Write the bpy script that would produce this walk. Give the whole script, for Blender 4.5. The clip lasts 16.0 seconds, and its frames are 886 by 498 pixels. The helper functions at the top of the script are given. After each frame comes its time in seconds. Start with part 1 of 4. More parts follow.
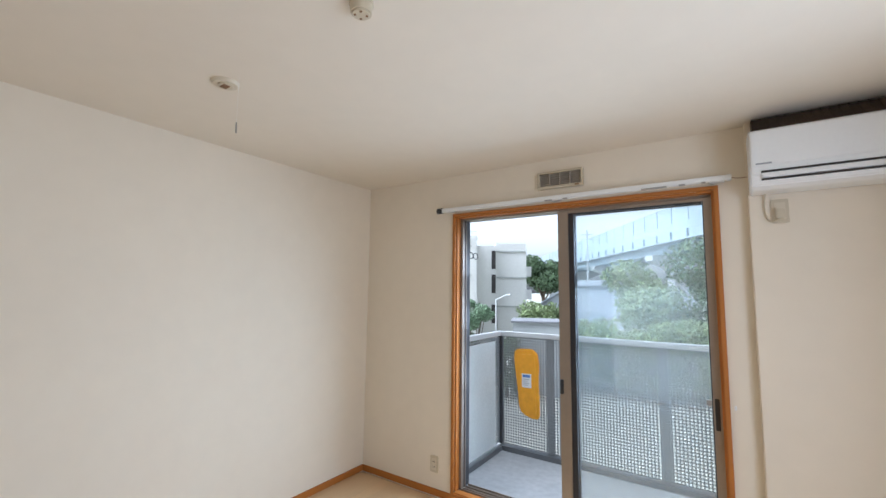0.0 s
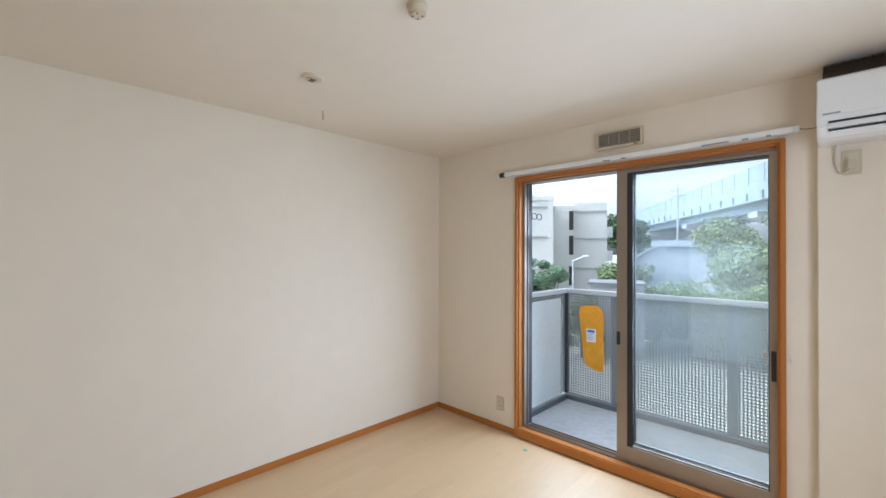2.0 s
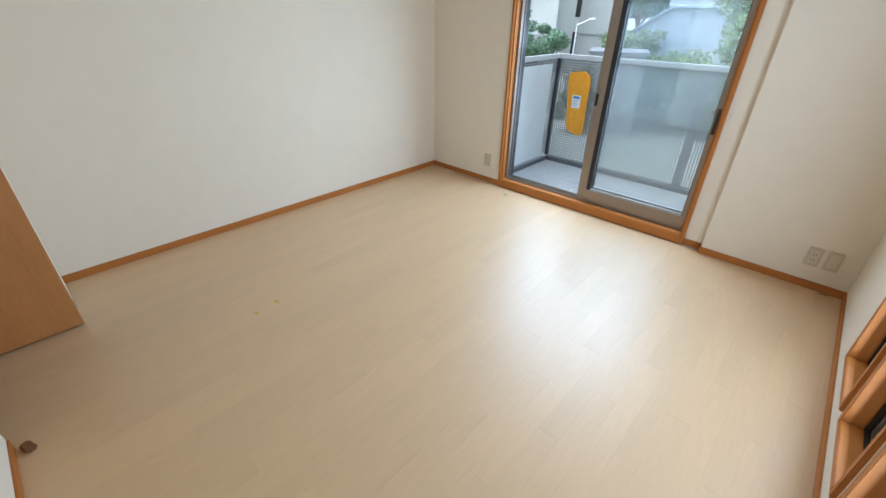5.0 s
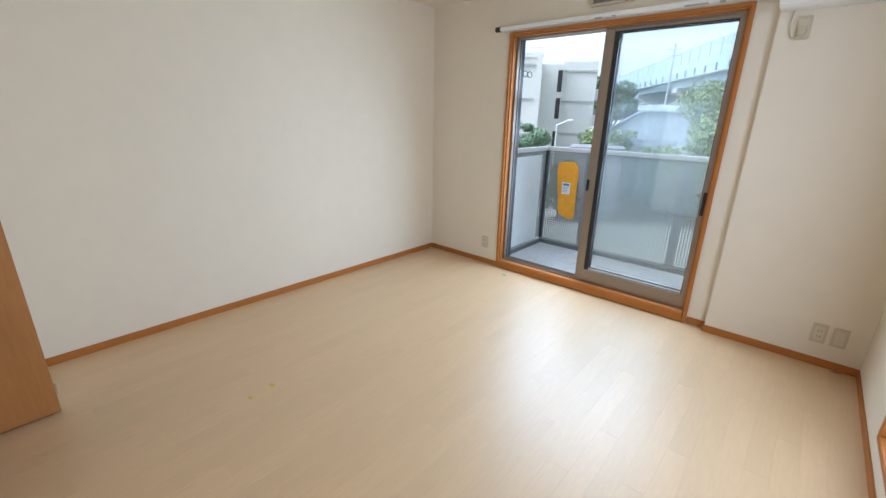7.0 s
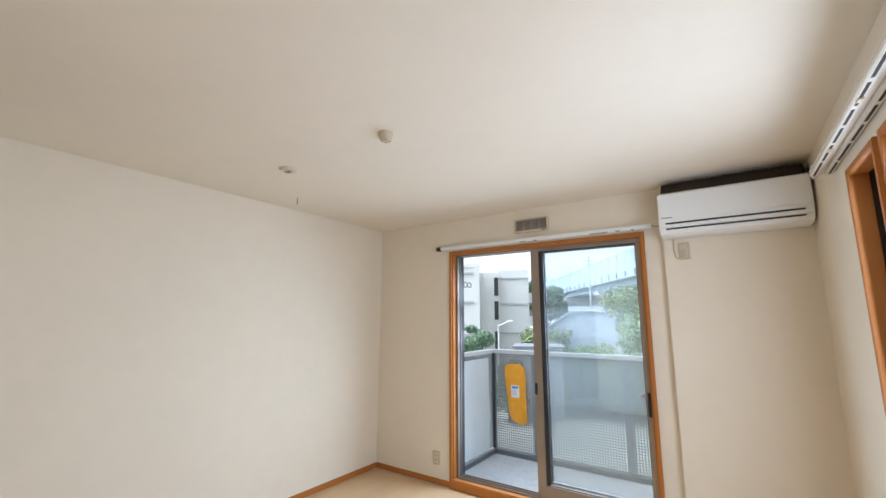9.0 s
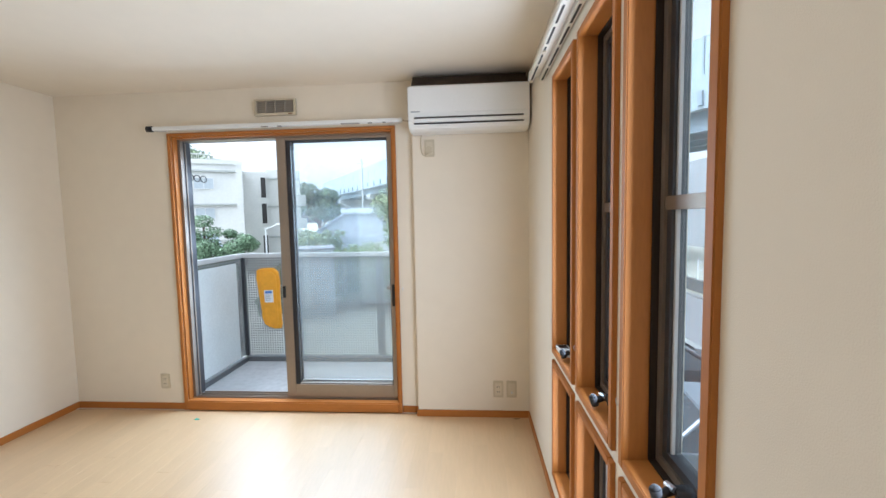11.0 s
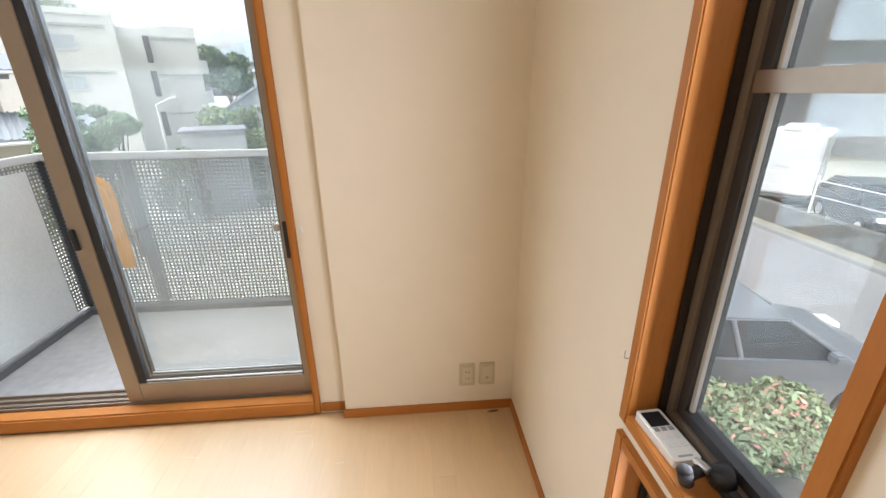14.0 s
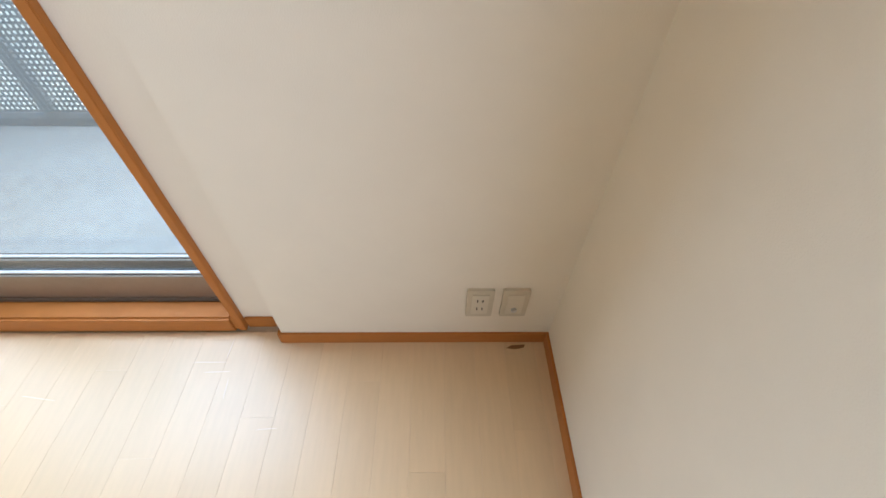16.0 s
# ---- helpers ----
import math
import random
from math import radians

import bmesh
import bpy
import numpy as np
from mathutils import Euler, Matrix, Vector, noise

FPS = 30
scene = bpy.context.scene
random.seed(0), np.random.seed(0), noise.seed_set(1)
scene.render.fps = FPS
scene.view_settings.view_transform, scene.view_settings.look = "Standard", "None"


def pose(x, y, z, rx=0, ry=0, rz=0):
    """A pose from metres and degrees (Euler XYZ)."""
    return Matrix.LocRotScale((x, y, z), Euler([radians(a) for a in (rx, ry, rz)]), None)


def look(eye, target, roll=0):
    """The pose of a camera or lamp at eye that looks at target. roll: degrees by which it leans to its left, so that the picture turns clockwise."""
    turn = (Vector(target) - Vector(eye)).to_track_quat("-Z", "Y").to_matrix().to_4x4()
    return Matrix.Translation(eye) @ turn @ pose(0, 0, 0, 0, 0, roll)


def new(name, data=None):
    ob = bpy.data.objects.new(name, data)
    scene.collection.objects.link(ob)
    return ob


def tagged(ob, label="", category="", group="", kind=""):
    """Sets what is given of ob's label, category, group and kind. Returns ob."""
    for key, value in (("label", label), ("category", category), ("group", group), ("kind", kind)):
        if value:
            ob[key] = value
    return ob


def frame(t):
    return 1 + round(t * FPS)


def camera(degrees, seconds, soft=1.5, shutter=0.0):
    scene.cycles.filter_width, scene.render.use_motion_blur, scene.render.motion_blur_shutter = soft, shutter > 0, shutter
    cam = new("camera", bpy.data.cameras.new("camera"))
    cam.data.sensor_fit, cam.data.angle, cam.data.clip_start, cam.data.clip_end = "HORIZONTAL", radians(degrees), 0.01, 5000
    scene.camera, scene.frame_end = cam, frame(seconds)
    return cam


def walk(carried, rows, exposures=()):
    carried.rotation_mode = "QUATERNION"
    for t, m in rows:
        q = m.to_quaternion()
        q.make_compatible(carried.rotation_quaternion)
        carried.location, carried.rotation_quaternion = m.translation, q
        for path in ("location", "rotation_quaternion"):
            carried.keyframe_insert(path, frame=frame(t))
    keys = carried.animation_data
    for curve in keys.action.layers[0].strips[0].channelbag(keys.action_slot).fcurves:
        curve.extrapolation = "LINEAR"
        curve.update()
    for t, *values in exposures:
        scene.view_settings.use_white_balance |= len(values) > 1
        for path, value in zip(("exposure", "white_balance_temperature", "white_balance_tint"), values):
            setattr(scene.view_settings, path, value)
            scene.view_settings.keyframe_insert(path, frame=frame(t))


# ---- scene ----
cam = camera(94.3, 16.0)
PATH = [
    (0, (0.061, -0.089, 1.513), (-1.051, 1.561, 1.713), 0.7),
    (0.5, (0.213, 0.097, 1.499), (-1.209, 1.496, 1.645), 1.8),
    (1, (0.254, 0.13, 1.525), (-1.165, 1.532, 1.66), 0.3),
    (1.5, (0.269, -0.004, 1.512), (-1.143, 1.409, 1.618), -0.1),
    (2, (0.301, -0.254, 1.487), (-1.099, 1.173, 1.503), 0.2),
    (2.5, (0.409, -0.414, 1.481), (-1.045, 0.953, 1.366), 0.1),
    (3, (0.499, -0.473, 1.465), (-0.953, 0.878, 1.207), -0.0),
    (3.5, (0.509, -0.517, 1.449), (-0.85, 0.897, 1.058), 0.2),
    (4, (0.503, -0.629, 1.408), (-0.745, 0.8, 0.774), 0.7),
    (4.5, (0.563, -0.612, 1.448), (-0.627, 0.739, 0.578), 0.6),
    (4.7, (0.59, -0.618, 1.473), (-0.586, 0.655, 0.474), 1.0),
    (6.8, (0.529, -0.712, 1.423), (-0.694, 0.669, 0.65), 0.4),
    (7, (0.537, -0.701, 1.427), (-0.722, 0.724, 0.807), 1.2),
    (7.5, (0.544, -0.683, 1.433), (-0.773, 0.801, 1.184), 0.5),
    (8, (0.536, -0.703, 1.463), (-0.77, 0.809, 1.545), 0.3),
    (8.5, (0.536, -0.734, 1.472), (-0.712, 0.797, 1.785), 0.0),
    (9, (0.532, -0.704, 1.471), (-0.585, 0.922, 1.802), 0.1),
    (9.5, (0.546, -0.651, 1.461), (-0.327, 1.134, 1.693), -0.0),
    (10, (0.605, -0.601, 1.452), (0.032, 1.313, 1.543), 0.0),
    (10.2, (0.645, -0.572, 1.419), (0.174, 1.371, 1.465), -0.3),
    (12.3, (0.539, 0.095, 1.471), (0.662, 2.042, 1.026), -0.7),
    (12.5, (0.539, 0.18, 1.47), (0.671, 2.12, 1.003), -0.6),
    (13, (0.574, 0.402, 1.488), (0.692, 2.348, 1.039), -0.4),
    (13.5, (0.574, 0.63, 1.481), (0.692, 2.565, 0.991), -0.2),
    (14, (0.548, 0.917, 1.453), (0.694, 2.778, 0.737), -0.6),
    (14.5, (0.557, 1.187, 1.415), (0.710, 2.934, 0.452), 0.5),
    (15, (0.672, 1.49, 1.361), (0.72, 3.086, 0.155), -1.1),
    (15.5, (0.688, 1.709, 1.236), (0.706, 3.17, -0.129), -1.0),
    (16, (0.663, 1.872, 1.133), (0.696, 3.197, -0.364), 1.1),
]
EXPOSURES = [(0.0, 1.54, 5150, 9), (3.5, 1.58, 5050, 7), (4.6, 1.6, 4950, 4), (7.0, 1.58, 5050, 6), (8.2, 1.6, 5350, 9), (10.2, 1.8, 5000, 7), (12.3, 1.75, 5650, 9), (14.2, 1.76, 6000, 12), (15.0, 1.78, 5600, 10), (16.0, 1.8, 5050, 7)]
walk(cam, [(t, look(eye, target, roll)) for t, eye, target, roll in PATH], EXPOSURES)

# ---- world, sun and daylight in the openings ----
world = bpy.data.worlds.new("overcast_sky")
scene.world = world
world.use_nodes = True
wn, wl = world.node_tree.nodes, world.node_tree.links
sky = wn.new("ShaderNodeTexSky")
sky.sky_type, sky.sun_disc = "NISHITA", False
sky.sun_elevation, sky.sun_rotation, sky.dust_density = radians(50), radians(-120), 4.0
pale = wn.new("ShaderNodeHueSaturation")
pale.inputs["Saturation"].default_value = 0.12
wl.new(sky.outputs[0], pale.inputs["Color"])
haze = wn.new("ShaderNodeVectorMath")
haze.operation, haze.inputs[1].default_value = "MULTIPLY", (1.0, 0.965, 0.915)
wl.new(pale.outputs[0], haze.inputs[0])
wl.new(haze.outputs[0], wn["Background"].inputs[0])
wn["Background"].inputs[1].default_value = 0.13

sun_data = bpy.data.lights.new("sun", "SUN")
sun_data.energy, sun_data.angle, sun_data.color = 1.5, radians(70), (1.0, 0.95, 0.88)
sun = new("sun", sun_data)
sun.matrix_world = look((0, 0, 30), (0 + 12, 0 + 7, 0))


def daylight(name, m, width, height, power, color=(0.86, 0.94, 1.0)):
    """Sky light that comes in through an opening."""
    d = bpy.data.lights.new(name, "AREA")
    d.shape, d.size, d.size_y, d.energy, d.color = "RECTANGLE", width, height, power, color
    ob = new(name, d)
    ob.matrix_world = m
    return ob


WIN = [(1.20, 1.60), (0.745, 1.145), (0.285, 0.69)]
for z, power, drop in ((1.82, 4.4, 1.9), (1.38, 3.9, 1.7), (0.94, 2.3, 1.0), (0.50, 1.1, -0.1)):
    strip = daylight("daylight_balcony_door", look((-0.77, 2.80, z), (-0.77, 0.3, z - drop)), 1.40, 0.40, power)
    strip.data.spread = radians(165)
for y0, y1 in WIN:
    daylight("daylight_tall_window", look((1.006, (y0 + y1) / 2, 1.43), (0, (y0 + y1) / 2, 1.43)), 0.28, 1.18, 2.1, (0.95, 0.97, 1.0))
    daylight("daylight_low_window", look((1.016, (y0 + y1) / 2, 0.455), (0, (y0 + y1) / 2, 0.455)), 0.31, 0.48, 0.6, (0.95, 0.97, 1.0))


# ---- materials ----
def mat(name, color, rough=0.6, metal=0.0, vary=0.08, scale=6.0, fine=60.0, bump=0.05, bump_scale=200.0, per_object=0.0, spec=0.5, stretch=(1, 1, 1), per_island=0.0):
    """A surface with colour that varies at two scales, and fine relief."""
    m = bpy.data.materials.new(name)
    m.use_nodes = True
    n, l = m.node_tree.nodes, m.node_tree.links
    b = n["Principled BSDF"]
    b.inputs["Roughness"].default_value, b.inputs["Metallic"].default_value = rough, metal
    b.inputs["Specular IOR Level"].default_value = spec
    tc, mp = n.new("ShaderNodeTexCoord"), n.new("ShaderNodeMapping")
    mp.inputs["Scale"].default_value = stretch
    l.new(tc.outputs["Object"], mp.inputs[0])
    big, small = n.new("ShaderNodeTexNoise"), n.new("ShaderNodeTexNoise")
    big.inputs["Scale"].default_value, small.inputs["Scale"].default_value = scale, fine
    big.inputs["Detail"].default_value, small.inputs["Detail"].default_value = 4, 3
    l.new(mp.outputs[0], big.inputs[0]), l.new(mp.outputs[0], small.inputs[0])
    add = n.new("ShaderNodeMath")
    add.operation = "ADD"
    l.new(big.outputs[0], add.inputs[0]), l.new(small.outputs[0], add.inputs[1])
    rng = n.new("ShaderNodeMapRange")
    rng.inputs[1].default_value, rng.inputs[2].default_value = 0.6, 1.4
    rng.inputs[3].default_value, rng.inputs[4].default_value = 1 - vary, 1 + vary
    l.new(add.outputs[0], rng.inputs[0])
    last = rng.outputs[0]
    if per_object or per_island:
        src = n.new("ShaderNodeObjectInfo").outputs["Random"] if per_object else n.new("ShaderNodeNewGeometry").outputs["Random Per Island"]
        amt = per_object or per_island
        r2, mul = n.new("ShaderNodeMapRange"), n.new("ShaderNodeMath")
        r2.inputs[3].default_value, r2.inputs[4].default_value = 1 - amt, 1 + amt
        mul.operation = "MULTIPLY"
        l.new(src, r2.inputs[0]), l.new(r2.outputs[0], mul.inputs[0]), l.new(last, mul.inputs[1])
        last = mul.outputs[0]
    mix = n.new("ShaderNodeVectorMath")
    mix.operation = "SCALE"
    mix.inputs[0].default_value = color
    l.new(last, mix.inputs["Scale"])
    l.new(mix.outputs[0], b.inputs["Base Color"])
    if bump:
        bn, bp = n.new("ShaderNodeTexNoise"), n.new("ShaderNodeBump")
        bn.inputs["Scale"].default_value = bump_scale
        bp.inputs["Strength"].default_value, bp.inputs["Distance"].default_value = bump, 0.002
        l.new(mp.outputs[0], bn.inputs[0]), l.new(bn.outputs[0], bp.inputs["Height"]), l.new(bp.outputs[0], b.inputs["Normal"])
    return m


def glass(name, haze=0.04, tint=(0.93, 0.97, 0.96)):
    """Clear glass with a thin uneven translucent film that scatters daylight as haze."""
    m = bpy.data.materials.new(name)
    m.use_nodes = True
    n, l = m.node_tree.nodes, m.node_tree.links
    n.remove(n["Principled BSDF"])
    clear, gloss, veil = n.new("ShaderNodeBsdfTransparent"), n.new("ShaderNodeBsdfGlossy"), n.new("ShaderNodeBsdfTranslucent")
    clear.inputs[0].default_value = (*tint, 1)
    gloss.inputs["Roughness"].default_value = 0.02
    face, film, surface = n.new("ShaderNodeLayerWeight"), n.new("ShaderNodeAddShader"), n.new("ShaderNodeMixShader")
    face.inputs[0].default_value = 0.5
    power, fres = n.new("ShaderNodeMath"), n.new("ShaderNodeMapRange")
    power.operation, power.inputs[1].default_value = "POWER", 4.0
    fres.inputs[3].default_value, fres.inputs[4].default_value = 0.052, 0.6
    l.new(face.outputs["Facing"], power.inputs[0]), l.new(power.outputs[0], fres.inputs[0])
    tc, ns, rg, col = n.new("ShaderNodeTexCoord"), n.new("ShaderNodeTexNoise"), n.new("ShaderNodeMapRange"), n.new("ShaderNodeVectorMath")
    ns.inputs["Scale"].default_value, ns.inputs["Detail"].default_value = 2.5, 4
    rg.inputs[3].default_value, rg.inputs[4].default_value = haze * 0.7, haze * 1.3
    col.operation, col.inputs[0].default_value = "SCALE", (0.93, 1.0, 1.0)
    l.new(tc.outputs["Object"], ns.inputs[0]), l.new(ns.outputs[0], rg.inputs[0])
    l.new(rg.outputs[0], col.inputs["Scale"]), l.new(col.outputs[0], veil.inputs[0])
    l.new(clear.outputs[0], film.inputs[0]), l.new(veil.outputs[0], film.inputs[1])
    l.new(fres.outputs[0], surface.inputs[0]), l.new(film.outputs[0], surface.inputs[1]), l.new(gloss.outputs[0], surface.inputs[2])
    l.new(surface.outputs[0], n["Material Output"].inputs[0])
    return m


WALLPAPER = mat("wallpaper", (0.785, 0.698, 0.56), 0.85, vary=0.025, scale=1.2, fine=9, bump=0.25, bump_scale=420, spec=0.2)
CEILING = mat("ceiling_paper", (0.785, 0.705, 0.58), 0.9, vary=0.02, scale=1.0, fine=9, bump=0.25, bump_scale=420, spec=0.2)
PLANK = mat("floor_wood", (0.635, 0.44, 0.235), 0.43, vary=0.055, scale=2.2, fine=14, bump=0.04, bump_scale=60, per_object=0.03, stretch=(6, 0.7, 1), spec=0.85)
PLANK.node_tree.nodes["Principled BSDF"].inputs["Coat Weight"].default_value = 0.5
PLANK.node_tree.nodes["Principled BSDF"].inputs["Coat Roughness"].default_value = 0.40
JOINT = mat("floor_joint", (0.54, 0.38, 0.23), 0.8)
ORANGE = mat("casing_wood", (0.41, 0.152, 0.027), 0.52, spec=0.28, vary=0.10, scale=4, fine=30, bump=0.05, bump_scale=50, stretch=(5, 5, 0.8))
ORANGE_H = mat("casing_wood_level", (0.41, 0.152, 0.027), 0.52, spec=0.28, vary=0.10, scale=4, fine=30, bump=0.05, bump_scale=50, stretch=(0.8, 0.8, 5))
CLOSET = mat("closet_wood", (0.47, 0.21, 0.06), 0.4, vary=0.12, scale=3, fine=20, bump=0.04, bump_scale=40, stretch=(4, 4, 0.5))
ALU = mat("bronze_aluminium", (0.32, 0.265, 0.21), 0.42, 0.6, vary=0.05, bump=0.0)
ALU_B = mat("beige_aluminium", (0.22, 0.175, 0.135), 0.45, 0.25, vary=0.05, bump=0.0)
ALU_DARK = mat("dark_aluminium", (0.055, 0.055, 0.06), 0.5, 0.3, vary=0.06, bump=0.0)
# near-black of the shadowed screen pocket in the side windows
POCKET_SHADE = mat("pocket_shade", (0.030, 0.020, 0.013), 0.75, vary=0.1, spec=0.2)
RUBBER = mat("black_rubber", (0.02, 0.02, 0.022), 0.6, vary=0.1)
WHITE_PL = mat("white_plastic", (0.80, 0.79, 0.76), 0.38, vary=0.02, bump=0.02)
RAIL_CREAM = mat("cream_rail", (0.72, 0.67, 0.57), 0.45, vary=0.03, bump=0.02)
CREAM_PL = mat("cream_plastic", (0.57, 0.49, 0.35), 0.4, vary=0.03, bump=0.02)
CREAM_L = mat("pale_cream_plastic", (0.64, 0.56, 0.42), 0.4, vary=0.03, bump=0.02)
GREY_PL = mat("grey_plastic", (0.32, 0.30, 0.27), 0.5, vary=0.05)
# dark brown of the shadowed gap above the air conditioner
GAP_SHADE = mat("gap_shade_brown", (0.060, 0.042, 0.030), 0.85, vary=0.3, scale=9, spec=0.2)
DARK = mat("dark_slot", (0.035, 0.03, 0.027), 0.7)
STEEL = mat("steel", (0.6, 0.6, 0.6), 0.3, 0.9, bump=0.0)
BROWN_PL = mat("brown_plastic", (0.20, 0.10, 0.04), 0.5)
LCD = mat("display", (0.02, 0.02, 0.023), 0.5, spec=0.2, bump=0.0)
GLASS_D = glass("hazy_glass", 0.0095, (0.95, 0.965, 0.965))
GLASS_S = glass("street_glass", 0.04, (0.90, 0.915, 0.915))
CONCRETE = mat("concrete", (0.46, 0.47, 0.48), 0.85, vary=0.14, scale=3, fine=25, bump=0.2, bump_scale=80)
BALC_PANEL = mat("frosted_panel", (0.70, 0.735, 0.725), 0.55, vary=0.09, scale=2.5)
RAIL_WHITE = mat("pale_rail", (0.62, 0.62, 0.61), 0.5, 0.2, vary=0.04)
RAIL_GREY = mat("grey_rail", (0.15, 0.155, 0.16), 0.5, 0.3, vary=0.06)
PERF = mat("perforated_sheet", (0.30, 0.31, 0.315), 0.5, 0.4, vary=0.06)
YELLOW = mat("yellow_plastic", (0.80, 0.36, 0.01), 0.45, vary=0.10, scale=8, fine=30, bump=0.2, bump_scale=30)
PAPER = mat("paper", (0.78, 0.78, 0.78), 0.7, vary=0.03)
BLUE = mat("blue_print", (0.10, 0.22, 0.55), 0.6)
GREYPRINT = mat("grey_print", (0.35, 0.35, 0.36), 0.6)


# ---- helpers for meshes ----
def box(bm, x0, x1, y0, y1, z0, z1, bevel=0.0):
    v = [bm.verts.new(p) for p in ((x0, y0, z0), (x1, y0, z0), (x1, y1, z0), (x0, y1, z0), (x0, y0, z1), (x1, y0, z1), (x1, y1, z1), (x0, y1, z1))]
    f = [bm.faces.new([v[i] for i in q]) for q in ((3, 2, 1, 0), (4, 5, 6, 7), (0, 1, 5, 4), (1, 2, 6, 5), (2, 3, 7, 6), (3, 0, 4, 7))]
    if bevel:
        bmesh.ops.bevel(bm, geom=list({e for q in f for e in q.edges}), offset=bevel, segments=2, affect="EDGES")
    return bm


def rod(bm, p, q, r, r2=None, seg=12):
    """A round bar from p to q."""
    p, q = Vector(p), Vector(q)
    m = Matrix.Translation((p + q) / 2) @ (q - p).to_track_quat("Z", "Y").to_matrix().to_4x4()
    bmesh.ops.create_cone(bm, cap_ends=True, segments=seg, radius1=r, radius2=r if r2 is None else r2, depth=(q - p).length, matrix=m)
    return bm


def B(*a, **k):
    return box(bmesh.new(), *a, **k)


def R(*a, **k):
    return rod(bmesh.new(), *a, **k)


def part(name, bm, material, parent=None, label="", smooth=False):
    me = bpy.data.meshes.new(name)
    bmesh.ops.recalc_face_normals(bm, faces=bm.faces)
    bm.to_mesh(me)
    bm.free()
    me.materials.append(material)
    if smooth:
        for p in me.polygons:
            p.use_smooth = True
    ob = new(name, me)
    if parent:
        ob.parent = parent
    if label:
        ob["label"] = label
    return ob


def thing(name, at, label, category, group="", kind=""):
    ob = new(name)
    ob.empty_display_size = 0.1
    ob.matrix_world = at if isinstance(at, Matrix) else Matrix.Translation(at)
    return tagged(ob, label, category, group, kind)


def setting(name, bm, material, label, category, smooth=False):
    return tagged(part(name, bm, material, None, "", smooth), label, category, kind="structure")


def prism(bm, pts, axis, a0, a1):
    """Extrudes an outline; axis 1: outline in x, z along y; axis 0: outline in y, z along x; axis 2: outline in x, y along z."""
    def at(p, a):
        return (a, p[0], p[1]) if axis == 0 else (p[0], a, p[1]) if axis == 1 else (p[0], p[1], a)
    lo, hi = [bm.verts.new(at(p, a0)) for p in pts], [bm.verts.new(at(p, a1)) for p in pts]
    bm.faces.new(lo), bm.faces.new(hi[::-1])
    for i in range(len(pts)):
        j = (i + 1) % len(pts)
        bm.faces.new((lo[i], lo[j], hi[j], hi[i]))
    return bm


def round_rect(w, h, r, n=5):
    pts = []
    for cx, cy, a0 in ((w / 2 - r, h / 2 - r, 0), (-w / 2 + r, h / 2 - r, 90), (-w / 2 + r, -h / 2 + r, 180), (w / 2 - r, -h / 2 + r, 270)):
        for i in range(n + 1):
            a = radians(a0 + 90 * i / n)
            pts.append((cx + r * math.cos(a), cy + r * math.sin(a)))
    return pts


# ---- the room: walls, ceiling ----
XL, XR, YN, YP, YB, H = -2.51, 1.0, 2.556, 2.5, -1.03, 2.40
GROUND = -2.9
setting("ceiling", B(XL - 0.15, XR + 0.15, -2.4, 2.72, H, H + 0.2), CEILING, "white papered ceiling of the room", "ceiling")
setting("subfloor", B(XL - 0.15, XR + 0.15, -2.4, 2.60, -0.2, -0.012), JOINT, "dark base under the floor boards", "floor")
setting("wall_left", B(XL - 0.15, XL, -2.4, 2.72, -0.2, H), WALLPAPER, "long plain white papered wall", "wall")
# wall with the balcony door: opening x -1.60..0.055, z 0.0..2.075
OX0, OX1, OZ1 = -1.60, 0.052, 2.075
bm = B(XL, OX0, YN, 2.72, -0.2, H)
box(bm, OX0, OX1, YN, 2.72, OZ1, H)
box(bm, OX1, 0.2, YN, 2.72, -0.2, H)
box(bm, OX0, OX1, 2.60, 2.72, -0.2, 0.02)
setting("wall_north", bm, WALLPAPER, "white papered wall round the balcony door", "wall")
setting("wall_north_projection", B(0.2, XR + 0.05, YP, 2.719, -0.2, H + 0.05, bevel=0.004), WALLPAPER, "projecting white papered wall beside the balcony door", "wall")
# right wall with six windows
bm = bmesh.new()
ys = [-2.4] + [v for w in sorted(WIN) for v in w] + [2.72]
for i in range(0, len(ys), 2):
    box(bm, XR, XR + 0.15, ys[i], ys[i + 1], -0.2, H)
for y0, y1 in WIN:
    for z0, z1 in ((-0.2, 0.16), (0.745, 0.78), (2.08, H)):
        box(bm, XR, XR + 0.15, y0, y1, z0, z1)
setting("wall_right", bm, WALLPAPER, "white papered wall with narrow wood-framed windows", "wall")
setting("wall_back", B(-1.27, XR, YB - 0.15, YB, -0.2, H), WALLPAPER, "white papered wall behind the walker", "wall")
setting("wall_back_return", B(-1.27, -1.12, -2.4, YB - 0.15, -0.2, H), WALLPAPER, "white papered wall of the entry passage", "wall")
setting("wall_passage_end", B(XL - 0.15, XR + 0.15, -2.55, -2.4, -0.2, H), WALLPAPER, "white papered end wall of the passage", "wall")

closet = thing("closet", (-2.23, -1.5, 0), "built-in closet with orange-brown wood veneer side panel", "closet")
part("side_panel", B(0.255, 0.28, -0.85, 0.815, 0.012, 2.395, bevel=0.002), CLOSET, closet)
part("end_panel", B(-0.275, 0.255, 0.79, 0.812, 0.012, 2.395, bevel=0.002), WALLPAPER, closet, "white papered end")
part("plinth", B(-0.27, 0.265, -0.85, 0.785, 0.0, 0.012), BROWN_PL, closet)
part("hinge", B(0.262, 0.268, 0.812, 0.822, 0.10, 0.16), STEEL, closet)

